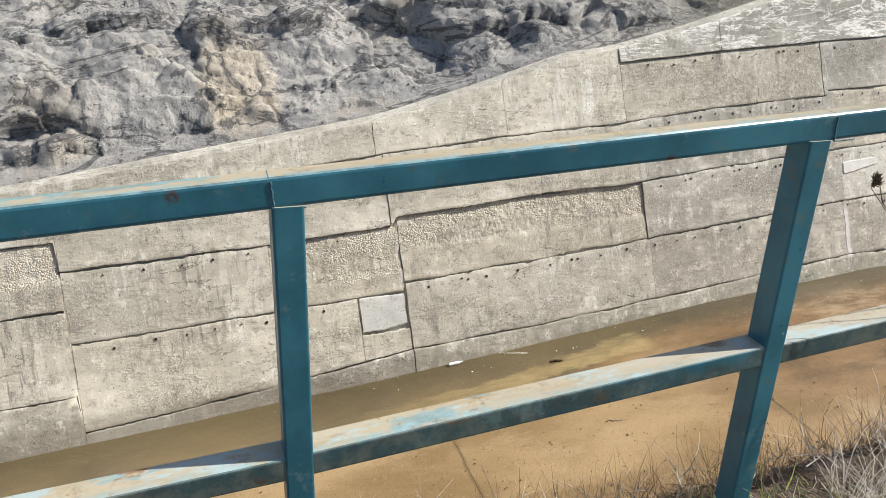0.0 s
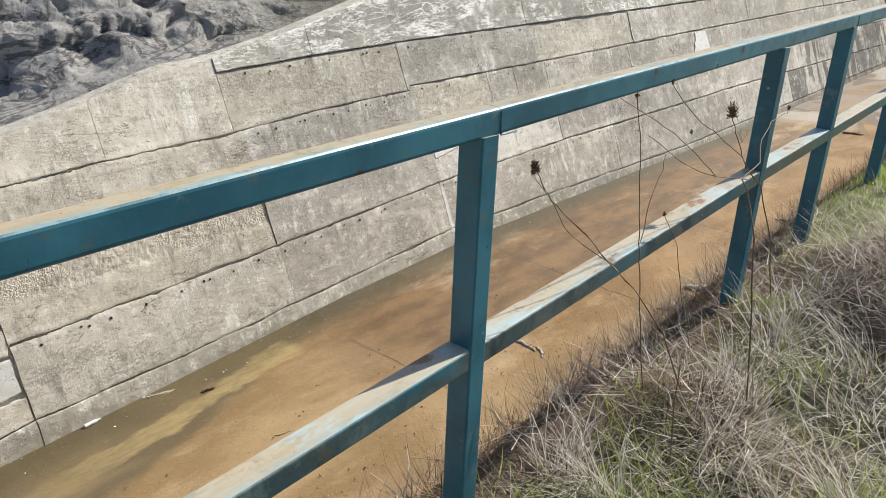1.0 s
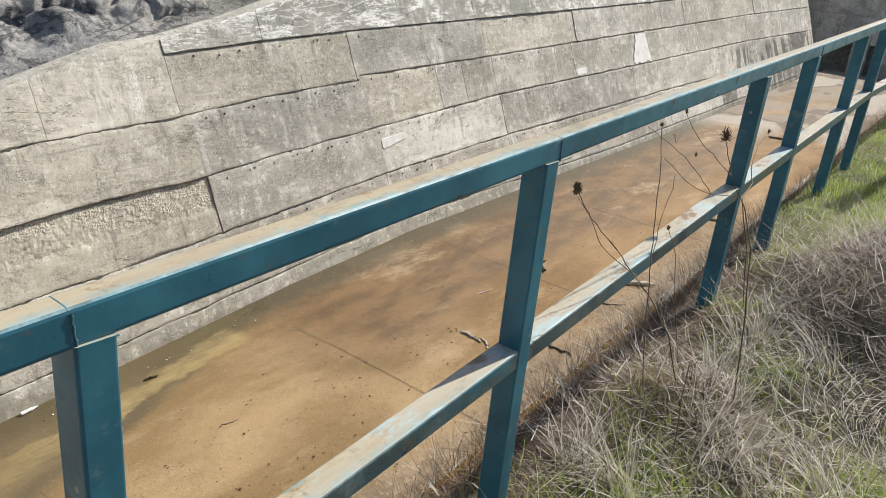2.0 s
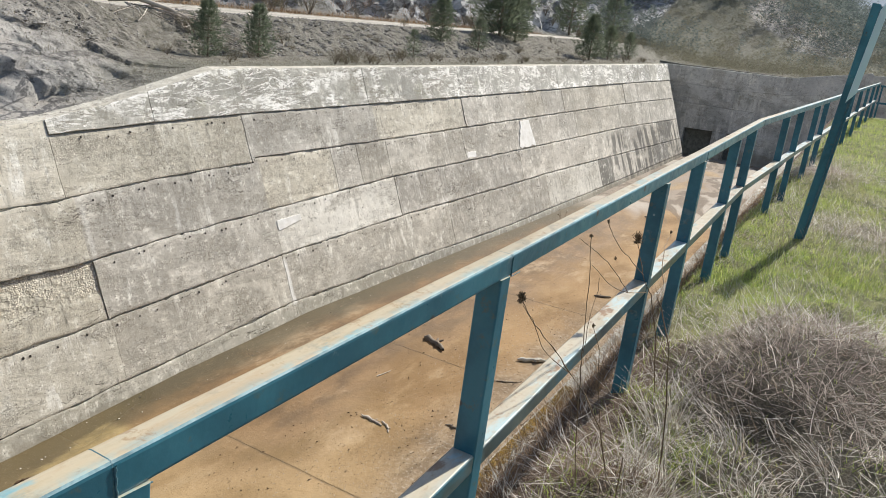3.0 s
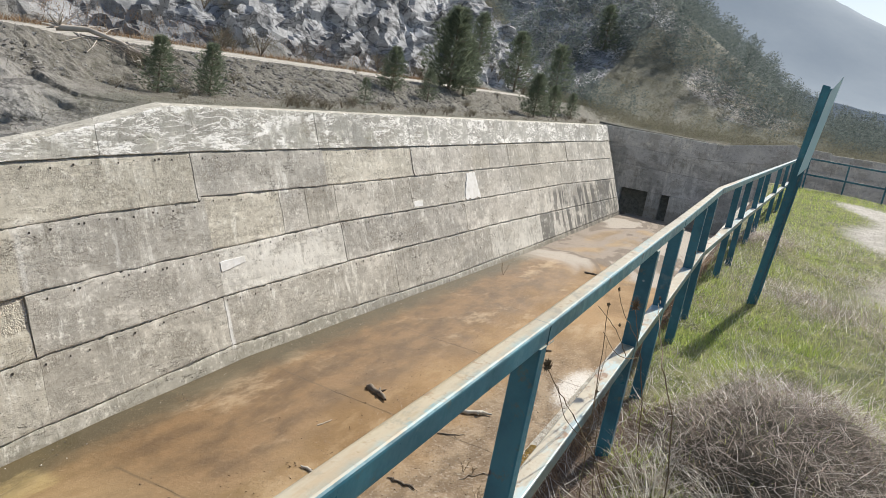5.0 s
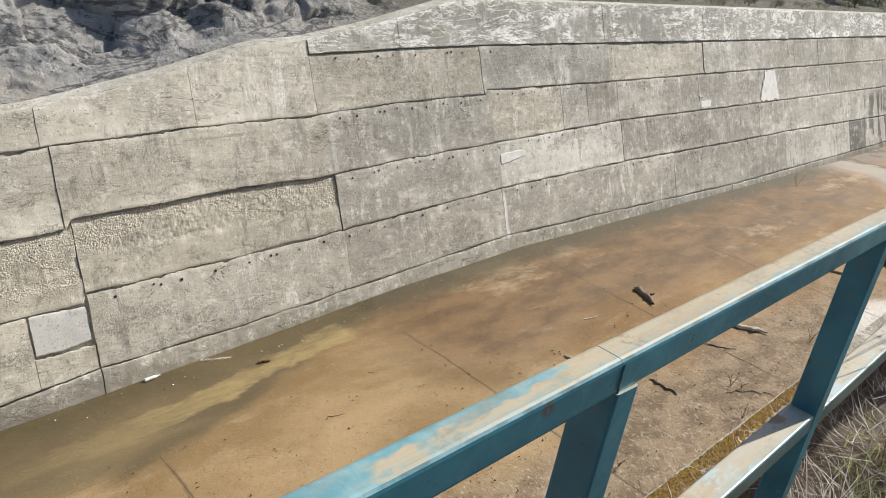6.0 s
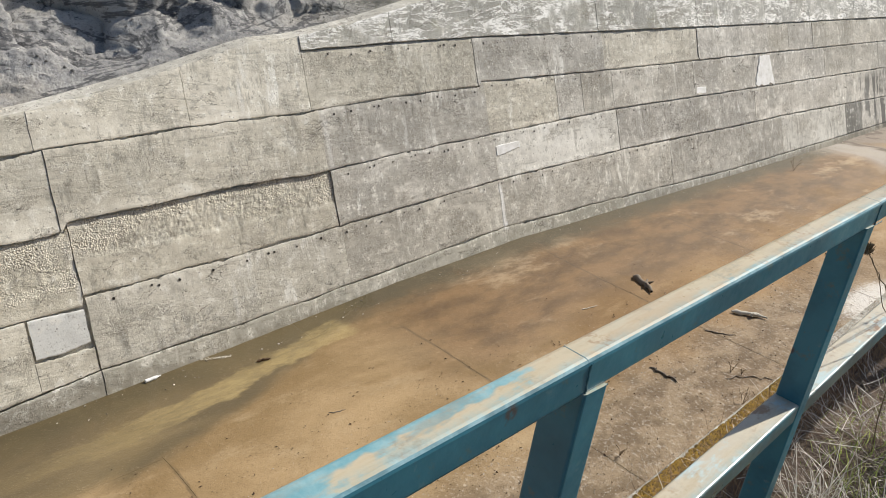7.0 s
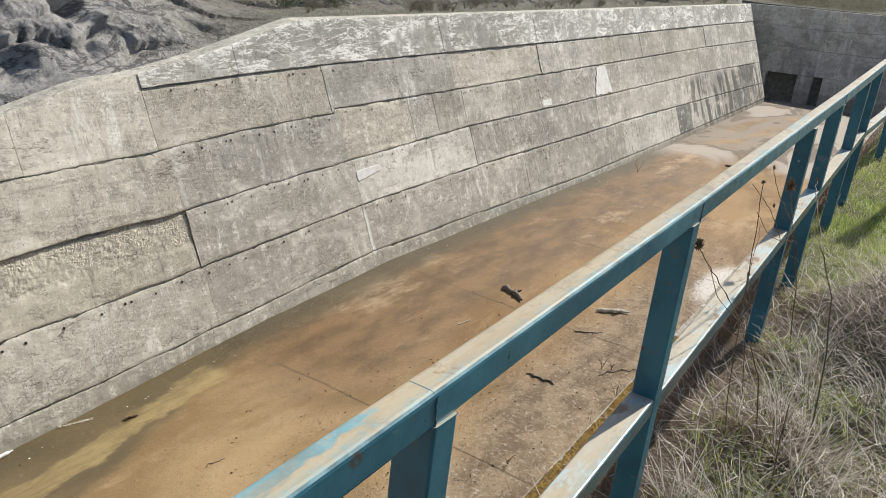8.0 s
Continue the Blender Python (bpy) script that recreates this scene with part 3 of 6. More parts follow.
def smoothstep(a, b, x):
    u = np.clip((x - a) / (b - a), 0, 1)
    return u * u * (3 - 2 * u)


def bar(bm, a, b, w, h, bevel=0.005):
    """A tube from a to b, w across and h high, with rounded edges."""
    a, b = Vector(a), Vector(b)
    d = b - a
    up = 'Z' if abs(d.z) < 0.9 * d.length else 'X'
    m = Matrix.Translation((a + b) / 2) @ d.to_track_quat('Y', up).to_matrix().to_4x4() @ Matrix.Diagonal((w, d.length, h, 1))
    r = bmesh.ops.create_cube(bm, size=1, matrix=m)
    if bevel:
        es = {e for v in r["verts"] for e in v.link_edges if abs((e.verts[0].co - e.verts[1].co).normalized().dot(d.normalized())) > 0.9}
        bmesh.ops.bevel(bm, geom=list(es), offset=bevel, segments=3, profile=0.5, affect='EDGES')


def stalk(points, radii, sides=6):
    """Vertices and quads of a bent tapering rod."""
    pts = [Vector(p) for p in points]
    vs, fs = [], []
    for i, p in enumerate(pts):
        d = (pts[min(i + 1, len(pts) - 1)] - pts[max(i - 1, 0)]).normalized()
        u = d.orthogonal().normalized()
        w = d.cross(u)
        for j in range(sides):
            a = 2 * math.pi * j / sides
            vs.append(p + (u * math.cos(a) + w * math.sin(a)) * radii[i])
    for i in range(len(pts) - 1):
        for j in range(sides):
            k = (j + 1) % sides
            fs.append((i * sides + j, i * sides + k, (i + 1) * sides + k, (i + 1) * sides + j))
    return [tuple(v) for v in vs], fs


def join(pieces):
    vs, fs, o = [], [], 0
    for v, f in pieces:
        vs += list(v)
        fs += [tuple(i + o for i in q) for q in f]
        o += len(v)
    return vs, fs


def line(pts):
    ys, zs = [p[0] for p in pts], [p[1] for p in pts]
    return lambda y: float(np.interp(y, ys, zs))


# ---- large structure ----
END = 63.0                     # the wall that closes the channel
YE = END + 0.58                # where the ground goes on behind it
K = 0.38                       # lean of the channel wall
WALL_N = Vector((1, 0, K)).normalized()
RAIL_Z = 7.323
TOP_Y = [-60, -8, -4, 0, 2.9, 5, 7.1, 8.1, 9.85, 12.75, 57, 70]
TOP_Z = [3.5, 3.6, 3.7, 4.05, 4.3, 4.69, 5.17, 5.22, 5.5, 6.11, 6.17, 6.17]


def wall_top(y):
    return np.interp(y, TOP_Y, TOP_Z)


def floor_z(x, y):
    trench = np.interp(y, [-40, -5, 1.4, 3.2, 6, 9.6, 14, 20, 36, 57], [-0.5, -0.45, -0.30, -0.24, -0.12, 0.04, 0.13, 0.03, -0.22, -0.25])
    flat = 0.17 - 0.0078 * y
    return trench + (flat - trench) * smoothstep(0.2, 3.0, x)


def crest_distance(x, y):
    return -K * wall_top(y) - 0.45 - x


HUMP_RNG = random.Random(5)
HUMPS = [(HUMP_RNG.uniform(10.8, 13.4), HUMP_RNG.uniform(-1.5, 5.0), HUMP_RNG.uniform(0.03, 0.10), HUMP_RNG.uniform(0.10, 0.26)) for i in range(90)]


def bank(x, y):
    """The bank that carries the railing."""
    z = 6.2 + 0.05 * smoothstep(10.6, 11.4, x)
    z = z - 0.14 * smoothstep(10.62, 10.40, x) - 0.64 * smoothstep(10.42, 10.15, x)
    z = z + 0.29 * np.exp(-(((x - 11.4) / 0.43) ** 2 + ((y - 3.4) / 0.56) ** 2))
    z = z + 0.10 * np.exp(-(((x - 11.1) / 0.4) ** 2 + ((y - 11.2) / 0.8) ** 2))
    for hx, hy, hh, hr in HUMPS:
        z = z + hh * np.exp(-(((x - hx) / hr) ** 2 + ((y - hy) / hr) ** 2))
    return z + 0.03 * np.sin(1.7 * x + 0.8 * y) * np.sin(1.1 * y - 0.4 * x)


def hill(x, y):
    """Height of the ground anywhere, before the rock's relief."""
    top = wall_top(y)
    sp = np.maximum(crest_distance(x, y), 0)
    shelf = 0.05 * sp + 0.40 * np.clip(sp - 2.0, 0, 2.4)
    rock = 1.0 * np.clip(sp, 0, 2.0) + 0.30 * np.clip(sp - 2.0, 0, 3.0)
    road_h = 7.15
    w = smoothstep(7, 14, y)
    near = (1 - w) * (top - 0.05 + rock) + w * (top - 0.05 + shelf)
    h = near + (road_h + 0.03 * np.clip(sp - 4.8, 0, 4.6) - near) * smoothstep(4.0, 5.0, sp)
    cliff = np.clip(sp - 9.4, 0, None)
    h = h + 1.35 * np.clip(cliff, 0, 14) + 0.55 * np.clip(cliff - 14, 0, 200)
    far = 6.25 + 0.010 * np.clip(y - 60, 0, 200) + (0.62 * np.clip(13.5 - x - 0.02 * (y - 150), 0, 160) + 0.10 * np.clip(32 - x, 0, 17)) * smoothstep(74, 135, y)
    h = np.where(y > YE, h + (far - h) * smoothstep(YE, 88, y), h)
    h = np.where(x > 10.1, np.where(y < 26.9, bank(x, y), np.where((y > YE) | ((x > 20.9) & (y > 56)), h, -1.1)), h)
    inside = (x > -K * top - 0.38) & (x < 10.1) & (y < YE)
    inside |= (x > 10.1) & (x < 40) & (y > 26.85) & (y < np.where(x > 20.9, 56, YE))
    inside |= (x > -2.95 - 0.25 * (y - 57)) & (x < 0) & (y > 57.02) & (y < YE)
    return np.where(inside, -1.1, h)


def facets(p, f, tilt, crack=0.35):
    """Broken rock: each cell is a tilted plane, with a step to its neighbours."""
    q = p * f + noise.noise_vector(p * f * 1.4) * 0.35
    d, pts = noise.voronoi(q)
    c = pts[0]
    t = noise.noise_vector(c * 7.3)
    return (0.5 * noise.noise(c * 5.1) + tilt * (q - c).dot(t) - crack * max(0.0, 1 - (d[1] - d[0]) * 7)) / f


def boulders(q, f, size):
    """Rounded lumps of uneven size with creases between them."""
    d, pts = noise.voronoi(q * f)
    c = pts[0]
    r = size * (0.75 + 0.5 * noise.noise(c * 3.7))
    return (max(0.0, 1 - (d[0] / r) ** 2) ** 0.7 + 0.5 * noise.noise(c * 9.1)) / f


def relief(x, y, z):
    """How far the rock stands out at a place, in metres."""
    p = Vector((x, y, z))
    w = noise.noise_vector(p * 0.9)
    q = p + 0.22 * w + 0.06 * noise.noise_vector(p * 3.1)
    big = 0.34 * noise.noise(p * 0.42 + Vector((3, 1, 7))) + 0.14 * noise.noise(p * 1.2)
    lumpy = max(0.0, min(1.0, 0.45 + 2.2 * noise.noise(p * 0.55 + Vector((0, 3, 0)))))
    round_ = lumpy * (0.30 * boulders(Vector((q.x, q.y * 0.6, q.z * 1.4)), 1.1, 0.85) + 0.22 * boulders(q + Vector((4, 4, 4)), 2.9, 0.8))
    s = Vector((q.x, q.y * 0.7, q.z * 1.5))
    crag = 0.50 * facets(s, 0.65, 1.1, 0.1) + (1.1 - 0.6 * lumpy) * (0.34 * facets(s + Vector((1, 7, 4)), 1.7, 1.1, 0.15) + 0.24 * facets(p + Vector((1, 7, 4)), 4.2, 1.0, 0.2))
    hole = -0.75 * max(0.0, noise.noise(p * 1.05 + Vector((1, 8, 3))) - 0.22)
    return 0.85 * (big + round_ + crag + hole) - 0.11 + 0.032 * noise.fractal(p * 6.0, 0.7, 2.0, 4)


def cliff_relief(x, y, z):
    """A quarried face: tilted blocks that stand out by uneven amounts, with open clefts."""
    p = Vector((x, y, z))
    w = noise.noise_vector(p * 0.35)
    d = 1.2 * noise.noise(p * 0.16) - 1.5 * max(0.0, noise.noise(p * 0.33 + Vector((2, 5, 1))) - 0.2)
    for f, amp in ((0.55, 0.85), (1.35, 0.42)):
        a = (1.0 * z - 0.30 * y + 0.5 * w.x) * f
        b = (0.42 * y + 0.45 * z + 0.6 * w.y) * f
        c = (0.8 * x + 0.2 * y + 0.5 * w.z) * f
        ident = Vector((math.floor(a), math.floor(b), math.floor(c)))
        d += amp * noise.noise(ident * 3.71 + Vector((0.3, 0.6, 0.2))) * 1.5
        d += 0.22 * amp * ((a - ident.x) * noise.noise(ident * 5.3 + Vector((0.1, 0.4, 0.7))) + (b - ident.y) * noise.noise(ident * 4.1 + Vector((0.8, 0.2, 0.5)))) * 2
    return d


def build_ground():
    xs = np.unique(np.round(np.concatenate([
        np.linspace(-400, -60, 25), np.linspace(-60, -22, 60), np.linspace(-22, -9, 95), np.linspace(-9, -5, 60), np.linspace(-4.98, -1.3, 105), [0, 4, 8, 10.09],
        np.linspace(10.12, 14, 70), np.linspace(14, 40, 49), np.linspace(40, 400, 30)]), 3))
    ys = np.unique(np.round(np.concatenate([
        np.linspace(-60, -8, 26), np.linspace(-7.9, 13, 480), np.linspace(13.05, 26.8, 110), [26.9],
        np.linspace(27.2, 56.9, 145), [57.0, 57.1], np.linspace(58, YE - 0.05, 12), [YE + 0.02], np.linspace(YE + 0.2, 160, 130), np.linspace(160, 420, 50)]), 3))
    X, Y = np.meshgrid(xs, ys)
    Z = hill(X, Y)
    S = crest_distance(X, Y)
    left = (X < 0) & (Z > 0)
    w = smoothstep(7.5, 13.5, Y)
    w_near = (1 - w) * smoothstep(0.0, 0.5, S) * smoothstep(6.0, 4.2, S)
    w_cliff = smoothstep(9.2, 10.0, S) * smoothstep(70, 50, S) * smoothstep(150, 100, Y)
    w_scree = smoothstep(1.6, 2.4, S) * smoothstep(4.6, 4.0, S) * w
    rock = np.where(left, np.clip((1 - w) * smoothstep(-0.2, 0.1, S) * smoothstep(6.0, 4.2, S) + w_cliff, 0, 1), 0)
    outcrop = np.array([noise.noise(Vector((a, 0.6 * b, 0)) * 0.09) for a, b in zip(X.ravel(), Y.ravel())]).reshape(X.shape)
    rock = np.maximum(rock, smoothstep(0.12, 0.3, outcrop) * smoothstep(72, 82, Y) * (Z > 8) * (Y < 260))
    amp = np.where(left, w_near + 3.2 * w_cliff * (Y < 130), 0)
    DX, DZ, DY = np.zeros_like(X), np.zeros_like(X), np.zeros_like(X)
    for i, j in zip(*np.nonzero(amp > 0.02)):
        a, x, y, z = amp[i, j], X[i, j], Y[i, j], Z[i, j]
        f = 0.85 if a <= 1 else 0.33
        d = a * relief(x * f, y * f, z * f) if a <= 1 else a / 3.2 * cliff_relief(x, y, z)
        DX[i, j], DZ[i, j] = 0.6 * d, 0.7 * d
    for i, j in zip(*np.nonzero((w_scree > 0.05) & left & (Y < 60))):
        DZ[i, j] += w_scree[i, j] * 0.12 * noise.fractal(Vector((X[i, j], Y[i, j], 0)) * 2.6, 0.8, 2.0, 4)
    for i, j in zip(*np.nonzero((X > 10.45) & (X < 30) & (Y < 26.5))):
        DZ[i, j] += 0.028 * noise.fractal(Vector((X[i, j], Y[i, j], 4)) * 2.2, 0.8, 2.0, 4)
    road = smoothstep(4.9, 5.2, S) * smoothstep(8.6, 8.2, S) * left * (Y < 75)
    wheel = np.clip(np.exp(-((S - 5.9) / 0.35) ** 2) + np.exp(-((S - 7.3) / 0.35) ** 2), 0, 1)
    road = road * (0.7 + 0.3 * wheel)
    dirt = smoothstep(12.25, 12.9, X + 0.35 * np.sin(Y * 0.9) - 0.02 * (Y - 9)) * smoothstep(7.0, 10.0, Y) * smoothstep(24.5, 22.5, Y)
    dirt = np.where((X > 10.1) & (Y < 26.9), dirt, 0)
    green = np.where((X > 10.5) & (Y < 26.9), smoothstep(3.6, 4.4, Y + 0.2 * np.sin(X * 3)) * 0.9, 0)
    green = np.where(left | (Y > YE - 0.1), np.clip(smoothstep(2, 10, S) * smoothstep(50, 75, Y) + 0.35 * smoothstep(57, 70, Y), 0, 0.9), green)
    green = np.where(Y > YE - 0.1, 0.35 + 0.6 * smoothstep(66, 86, Y), green)
    green = np.where(left & (Y > 9) & (S < 0.9), 0.55, green)
    nx, ny = len(xs), len(ys)
    idx = np.arange(nx * ny).reshape(ny, nx)
    q = np.stack([idx[:-1, :-1], idx[:-1, 1:], idx[1:, 1:], idx[1:, :-1]], -1).reshape(-1, 4)
    ob = mesh_object("ground", np.stack([X + DX, Y + DY, Z + DZ], -1).reshape(-1, 3), q, M_GROUND, True)
    # broken rock keeps hard facets
    hard = ((rock > 0.4) & (S > 8))[:-1, :-1].ravel()
    ob.data.polygons.foreach_set("use_smooth", ~hard)
    cover = ob.data.attributes.new("cover", 'FLOAT_COLOR', 'POINT')
    cover.data.foreach_set("color", np.stack([rock, np.clip(road + dirt, 0, 1), green, np.ones_like(X)], -1).ravel())
    return tagged(ob, "grassy bank and rocky hillside with a dirt track", "ground", kind="structure")


build_ground()


# far mountain beyond the valley
def build_mountain():
    xs, ys = np.linspace(-700, 900, 90), np.linspace(700, 1500, 30)
    X, Y = np.meshgrid(xs, ys)
    crest = np.clip(186 - 0.40 * (X + 40), -20, 330)
    Z = crest * np.exp(-((Y - 1000) / 260) ** 2) - 6
    for i, j in np.ndindex(*Z.shape):
        Z[i, j] += 9 * noise.fractal(Vector((X[i, j], Y[i, j], 0)) * 0.011, 0.9, 2.0, 4)
    nx, ny = len(xs), len(ys)
    idx = np.arange(nx * ny).reshape(ny, nx)
    q = np.stack([idx[:-1, :-1], idx[:-1, 1:], idx[1:, 1:], idx[1:, :-1]], -1).reshape(-1, 4)
    k = Nodes("hazy_wooded_slope", 1.0)
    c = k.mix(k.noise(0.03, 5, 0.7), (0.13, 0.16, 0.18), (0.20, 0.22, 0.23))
    # faint blue emission takes the place of haze over the distance
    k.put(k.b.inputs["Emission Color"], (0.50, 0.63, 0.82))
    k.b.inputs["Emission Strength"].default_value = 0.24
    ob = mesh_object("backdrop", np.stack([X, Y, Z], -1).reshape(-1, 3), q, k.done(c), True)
    tagged(ob, "hazy blue-grey wooded mountain beyond the valley", "mountain", kind="structure")


build_mountain()


def wall_point(y, z, out=0.0):
    return Vector((-K * z, y, z)) + WALL_N * out


def build_wall_body():
    ys = np.concatenate([np.arange(-40, 16, 0.4), np.arange(16, 57.2, 4), [57.0]])
    v, f = [], []
    for y in ys:
        t = float(wall_top(y))
        a, b = wall_point(y, -0.8, -0.07), wall_point(y, t - 0.012, -0.07)
        v += [tuple(a), tuple(b), (-K * t - 0.42, y, t - 0.012), (-1.9, y, -0.8)]
    for i in range(len(ys) - 1):
        a = 4 * i
        for j in range(4):
            f.append((a + j, a + (j + 1) % 4, a + 4 + (j + 1) % 4, a + 4 + j))
    f += [(0, 1, 2, 3), tuple(len(v) - 4 + i for i in (3, 2, 1, 0))]
    w = mesh_object("wall_west", v, f, M_CONC)
    return tagged(w, "leaning weathered grey concrete channel wall in cast lifts", "wall", kind="structure")


WALL = build_wall_body()


def build_floor():
    base = mesh_object("channel_floor", [(-6.4, -40, -0.95), (40, -40, -0.95), (40, END + 0.6, -0.95), (-6.4, END + 0.6, -0.95)], [(0, 1, 2, 3)], M_FLOOR)
    tagged(base, "silted concrete channel floor with a brown puddle", "channel floor", kind="structure")
    joints = [-40, -13.6, -8.1, -2.6, 2.92, 8.44, 13.95, 19.45, 25, 30.5, 36, 41.5, 47, 52.4, 57.1]
    for a, b in zip(joints[:-1], joints[1:]):
        cuts = (-0.1, 2.55, 9.6) if b < 3 else (-0.1, 9.6) if a < 24 else (-0.1, 18)
        for c, d in zip(cuts[:-1], cuts[1:]):
            step = 0.09 if -3 < a < 20 else 0.35
            xs = np.linspace(c + 0.0016, d - 0.0016, max(3, int((d - c) / step)))
            ys = np.linspace(a + 0.002, b - 0.002, max(3, int((b - a) / step)))
            X, Y = np.meshgrid(xs, ys)
            Z = floor_z(X, Y)
            for i, j in np.ndindex(*Z.shape):
                Z[i, j] += 0.012 * noise.fractal(Vector((X[i, j], Y[i, j] * 0.5, 0)) * 0.8, 0.9, 2.0, 3)
            nx, ny = len(xs), len(ys)
            idx = np.arange(nx * ny).reshape(ny, nx)
            q = np.stack([idx[:-1, :-1], idx[:-1, 1:], idx[1:, 1:], idx[1:, :-1]], -1).reshape(-1, 4)
            silted = X < 2.5
            Y[0] -= np.where(silted[0], 0.003, 0)
            Y[-1] += np.where(silted[-1], 0.003, 0)
            V = np.stack([X, Y, Z], -1).reshape(-1, 3)
            rim = np.concatenate([idx[0], idx[1:, -1], idx[-1, -2::-1], idx[-2:0:-1, 0]])
            low = V[rim] - [0, 0, 0.15]
            n = len(rim)
            k = np.arange(n)
            sides = np.stack([len(V) + k, len(V) + n + k, len(V) + n + (k + 1) % n, len(V) + (k + 1) % n], -1)
            mesh_object("slab", np.concatenate([V, V[rim], low]), np.concatenate([q, sides]), M_FLOOR, True, base)


build_floor()


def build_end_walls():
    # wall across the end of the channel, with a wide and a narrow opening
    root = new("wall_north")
    tagged(root, "shaded damp concrete end wall paled for haze, with two dark openings", "wall", kind="structure")
    cols = [-6.5, -1.46, 0.78, 1.9, 2.6, 5.5, 8.2, 10.9, 11.0, 13.4, 13.5, 17, 20.6, 32]
    lines = [line([(-7, -1.2), (21, -1.2)]), line([(-7, 1.12), (5.5, 1.28), (11, 1.6), (21, 1.6)]), line([(-7, 3.25), (5.5, 3.12), (11, 3.6), (21, 3.7)]),
             line([(-7, 4.85), (1.6, 4.62), (5.5, 4.77), (11, 5.45), (21, 5.5)]), line([(-7, 6.0), (5.5, 6.08), (10.9, 7.12), (11, 6.98), (13.4, 6.98), (13.5, 6.84), (21, 7.04)])]
    spans = [[(0, 1), (2, 3), (4, 7), (7, 13)], [(0, 5), (5, 8), (8, 13)], [(0, 3), (3, 6), (6, 10), (10, 13)], [(0, 5), (5, 8), (8, 13)]]
    for r in range(4):
        for i, j in spans[r]:
            o = 0.014 * (3 - r)
            ends = [cols[i] + 0.006] + cols[i + 1:j + 1]
            n = len(ends)
            v = [(x, END + o, lines[r](x) + 0.016) for x in ends] + [(x, END + o, lines[r + 1](x)) for x in ends]
            v += [(p[0], END + 0.6, p[2]) for p in v]
            f = []
            for k in range(n - 1):
                a, b, c, d, m = k, k + 1, n + k + 1, n + k, 2 * n
                f += [(a, b, c, d), (b + m, a + m, d + m, c + m), (d, c, c + m, d + m), (a + m, b + m, b, a)]
            f += [(0, n, 3 * n, 2 * n), (n - 1, 3 * n - 1, 4 * n - 1, 2 * n - 1)]
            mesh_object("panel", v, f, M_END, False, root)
    # the wall under the railing bank, with its thick coping
    v = [(9.94, -40, 5.40), (10.3, -40, 5.40), (10.3, 26.9, 5.40), (9.94, 26.9, 5.40), (8.1, -40, -1.0), (10.3, -40, -1.0), (10.3, 26.9, -1.0), (8.1, 26.9, -1.0)]
    e = mesh_object("wall_east", v, [(0, 1, 2, 3), (3, 7, 4, 0), (2, 6, 7, 3), (0, 4, 5, 1), (1, 5, 6, 2)], M_KERB)
    tagged(e, "mossy leaning concrete wall under the railing bank", "wall", kind="structure")
    v = [(10.46, 26.9, 6.12), (10.46, 27.15, 6.12), (40, 27.15, 6.12), (40, 26.9, 6.12), (10.46, 26.9, -0.8), (10.46, 27.15, -0.8), (40, 27.15, -0.8), (40, 26.9, -0.8)]
    e = mesh_object("wall_bend", v, [(3, 2, 1, 0), (1, 2, 6, 5), (0, 1, 5, 4), (0, 4, 7, 3)], M_CONC)
    tagged(e, "low concrete kerb wall behind the far railing", "wall", kind="structure")


build_end_walls()


# ---- railing ----
RNG = np.random.default_rng(4)
RAIL_LINE = ([-20, 2.3, 6.65, 26.5], [10.675, 10.675, 10.615, 11.46])


def rail_x(y):
    return float(np.interp(y, *RAIL_LINE))


def mid_z(y):
    return float(np.interp(y, [-20, 0.05, 1.2, 1.3, 3.0, 26], [6.72, 6.735, 6.765, 6.76, 6.795, 6.80]))


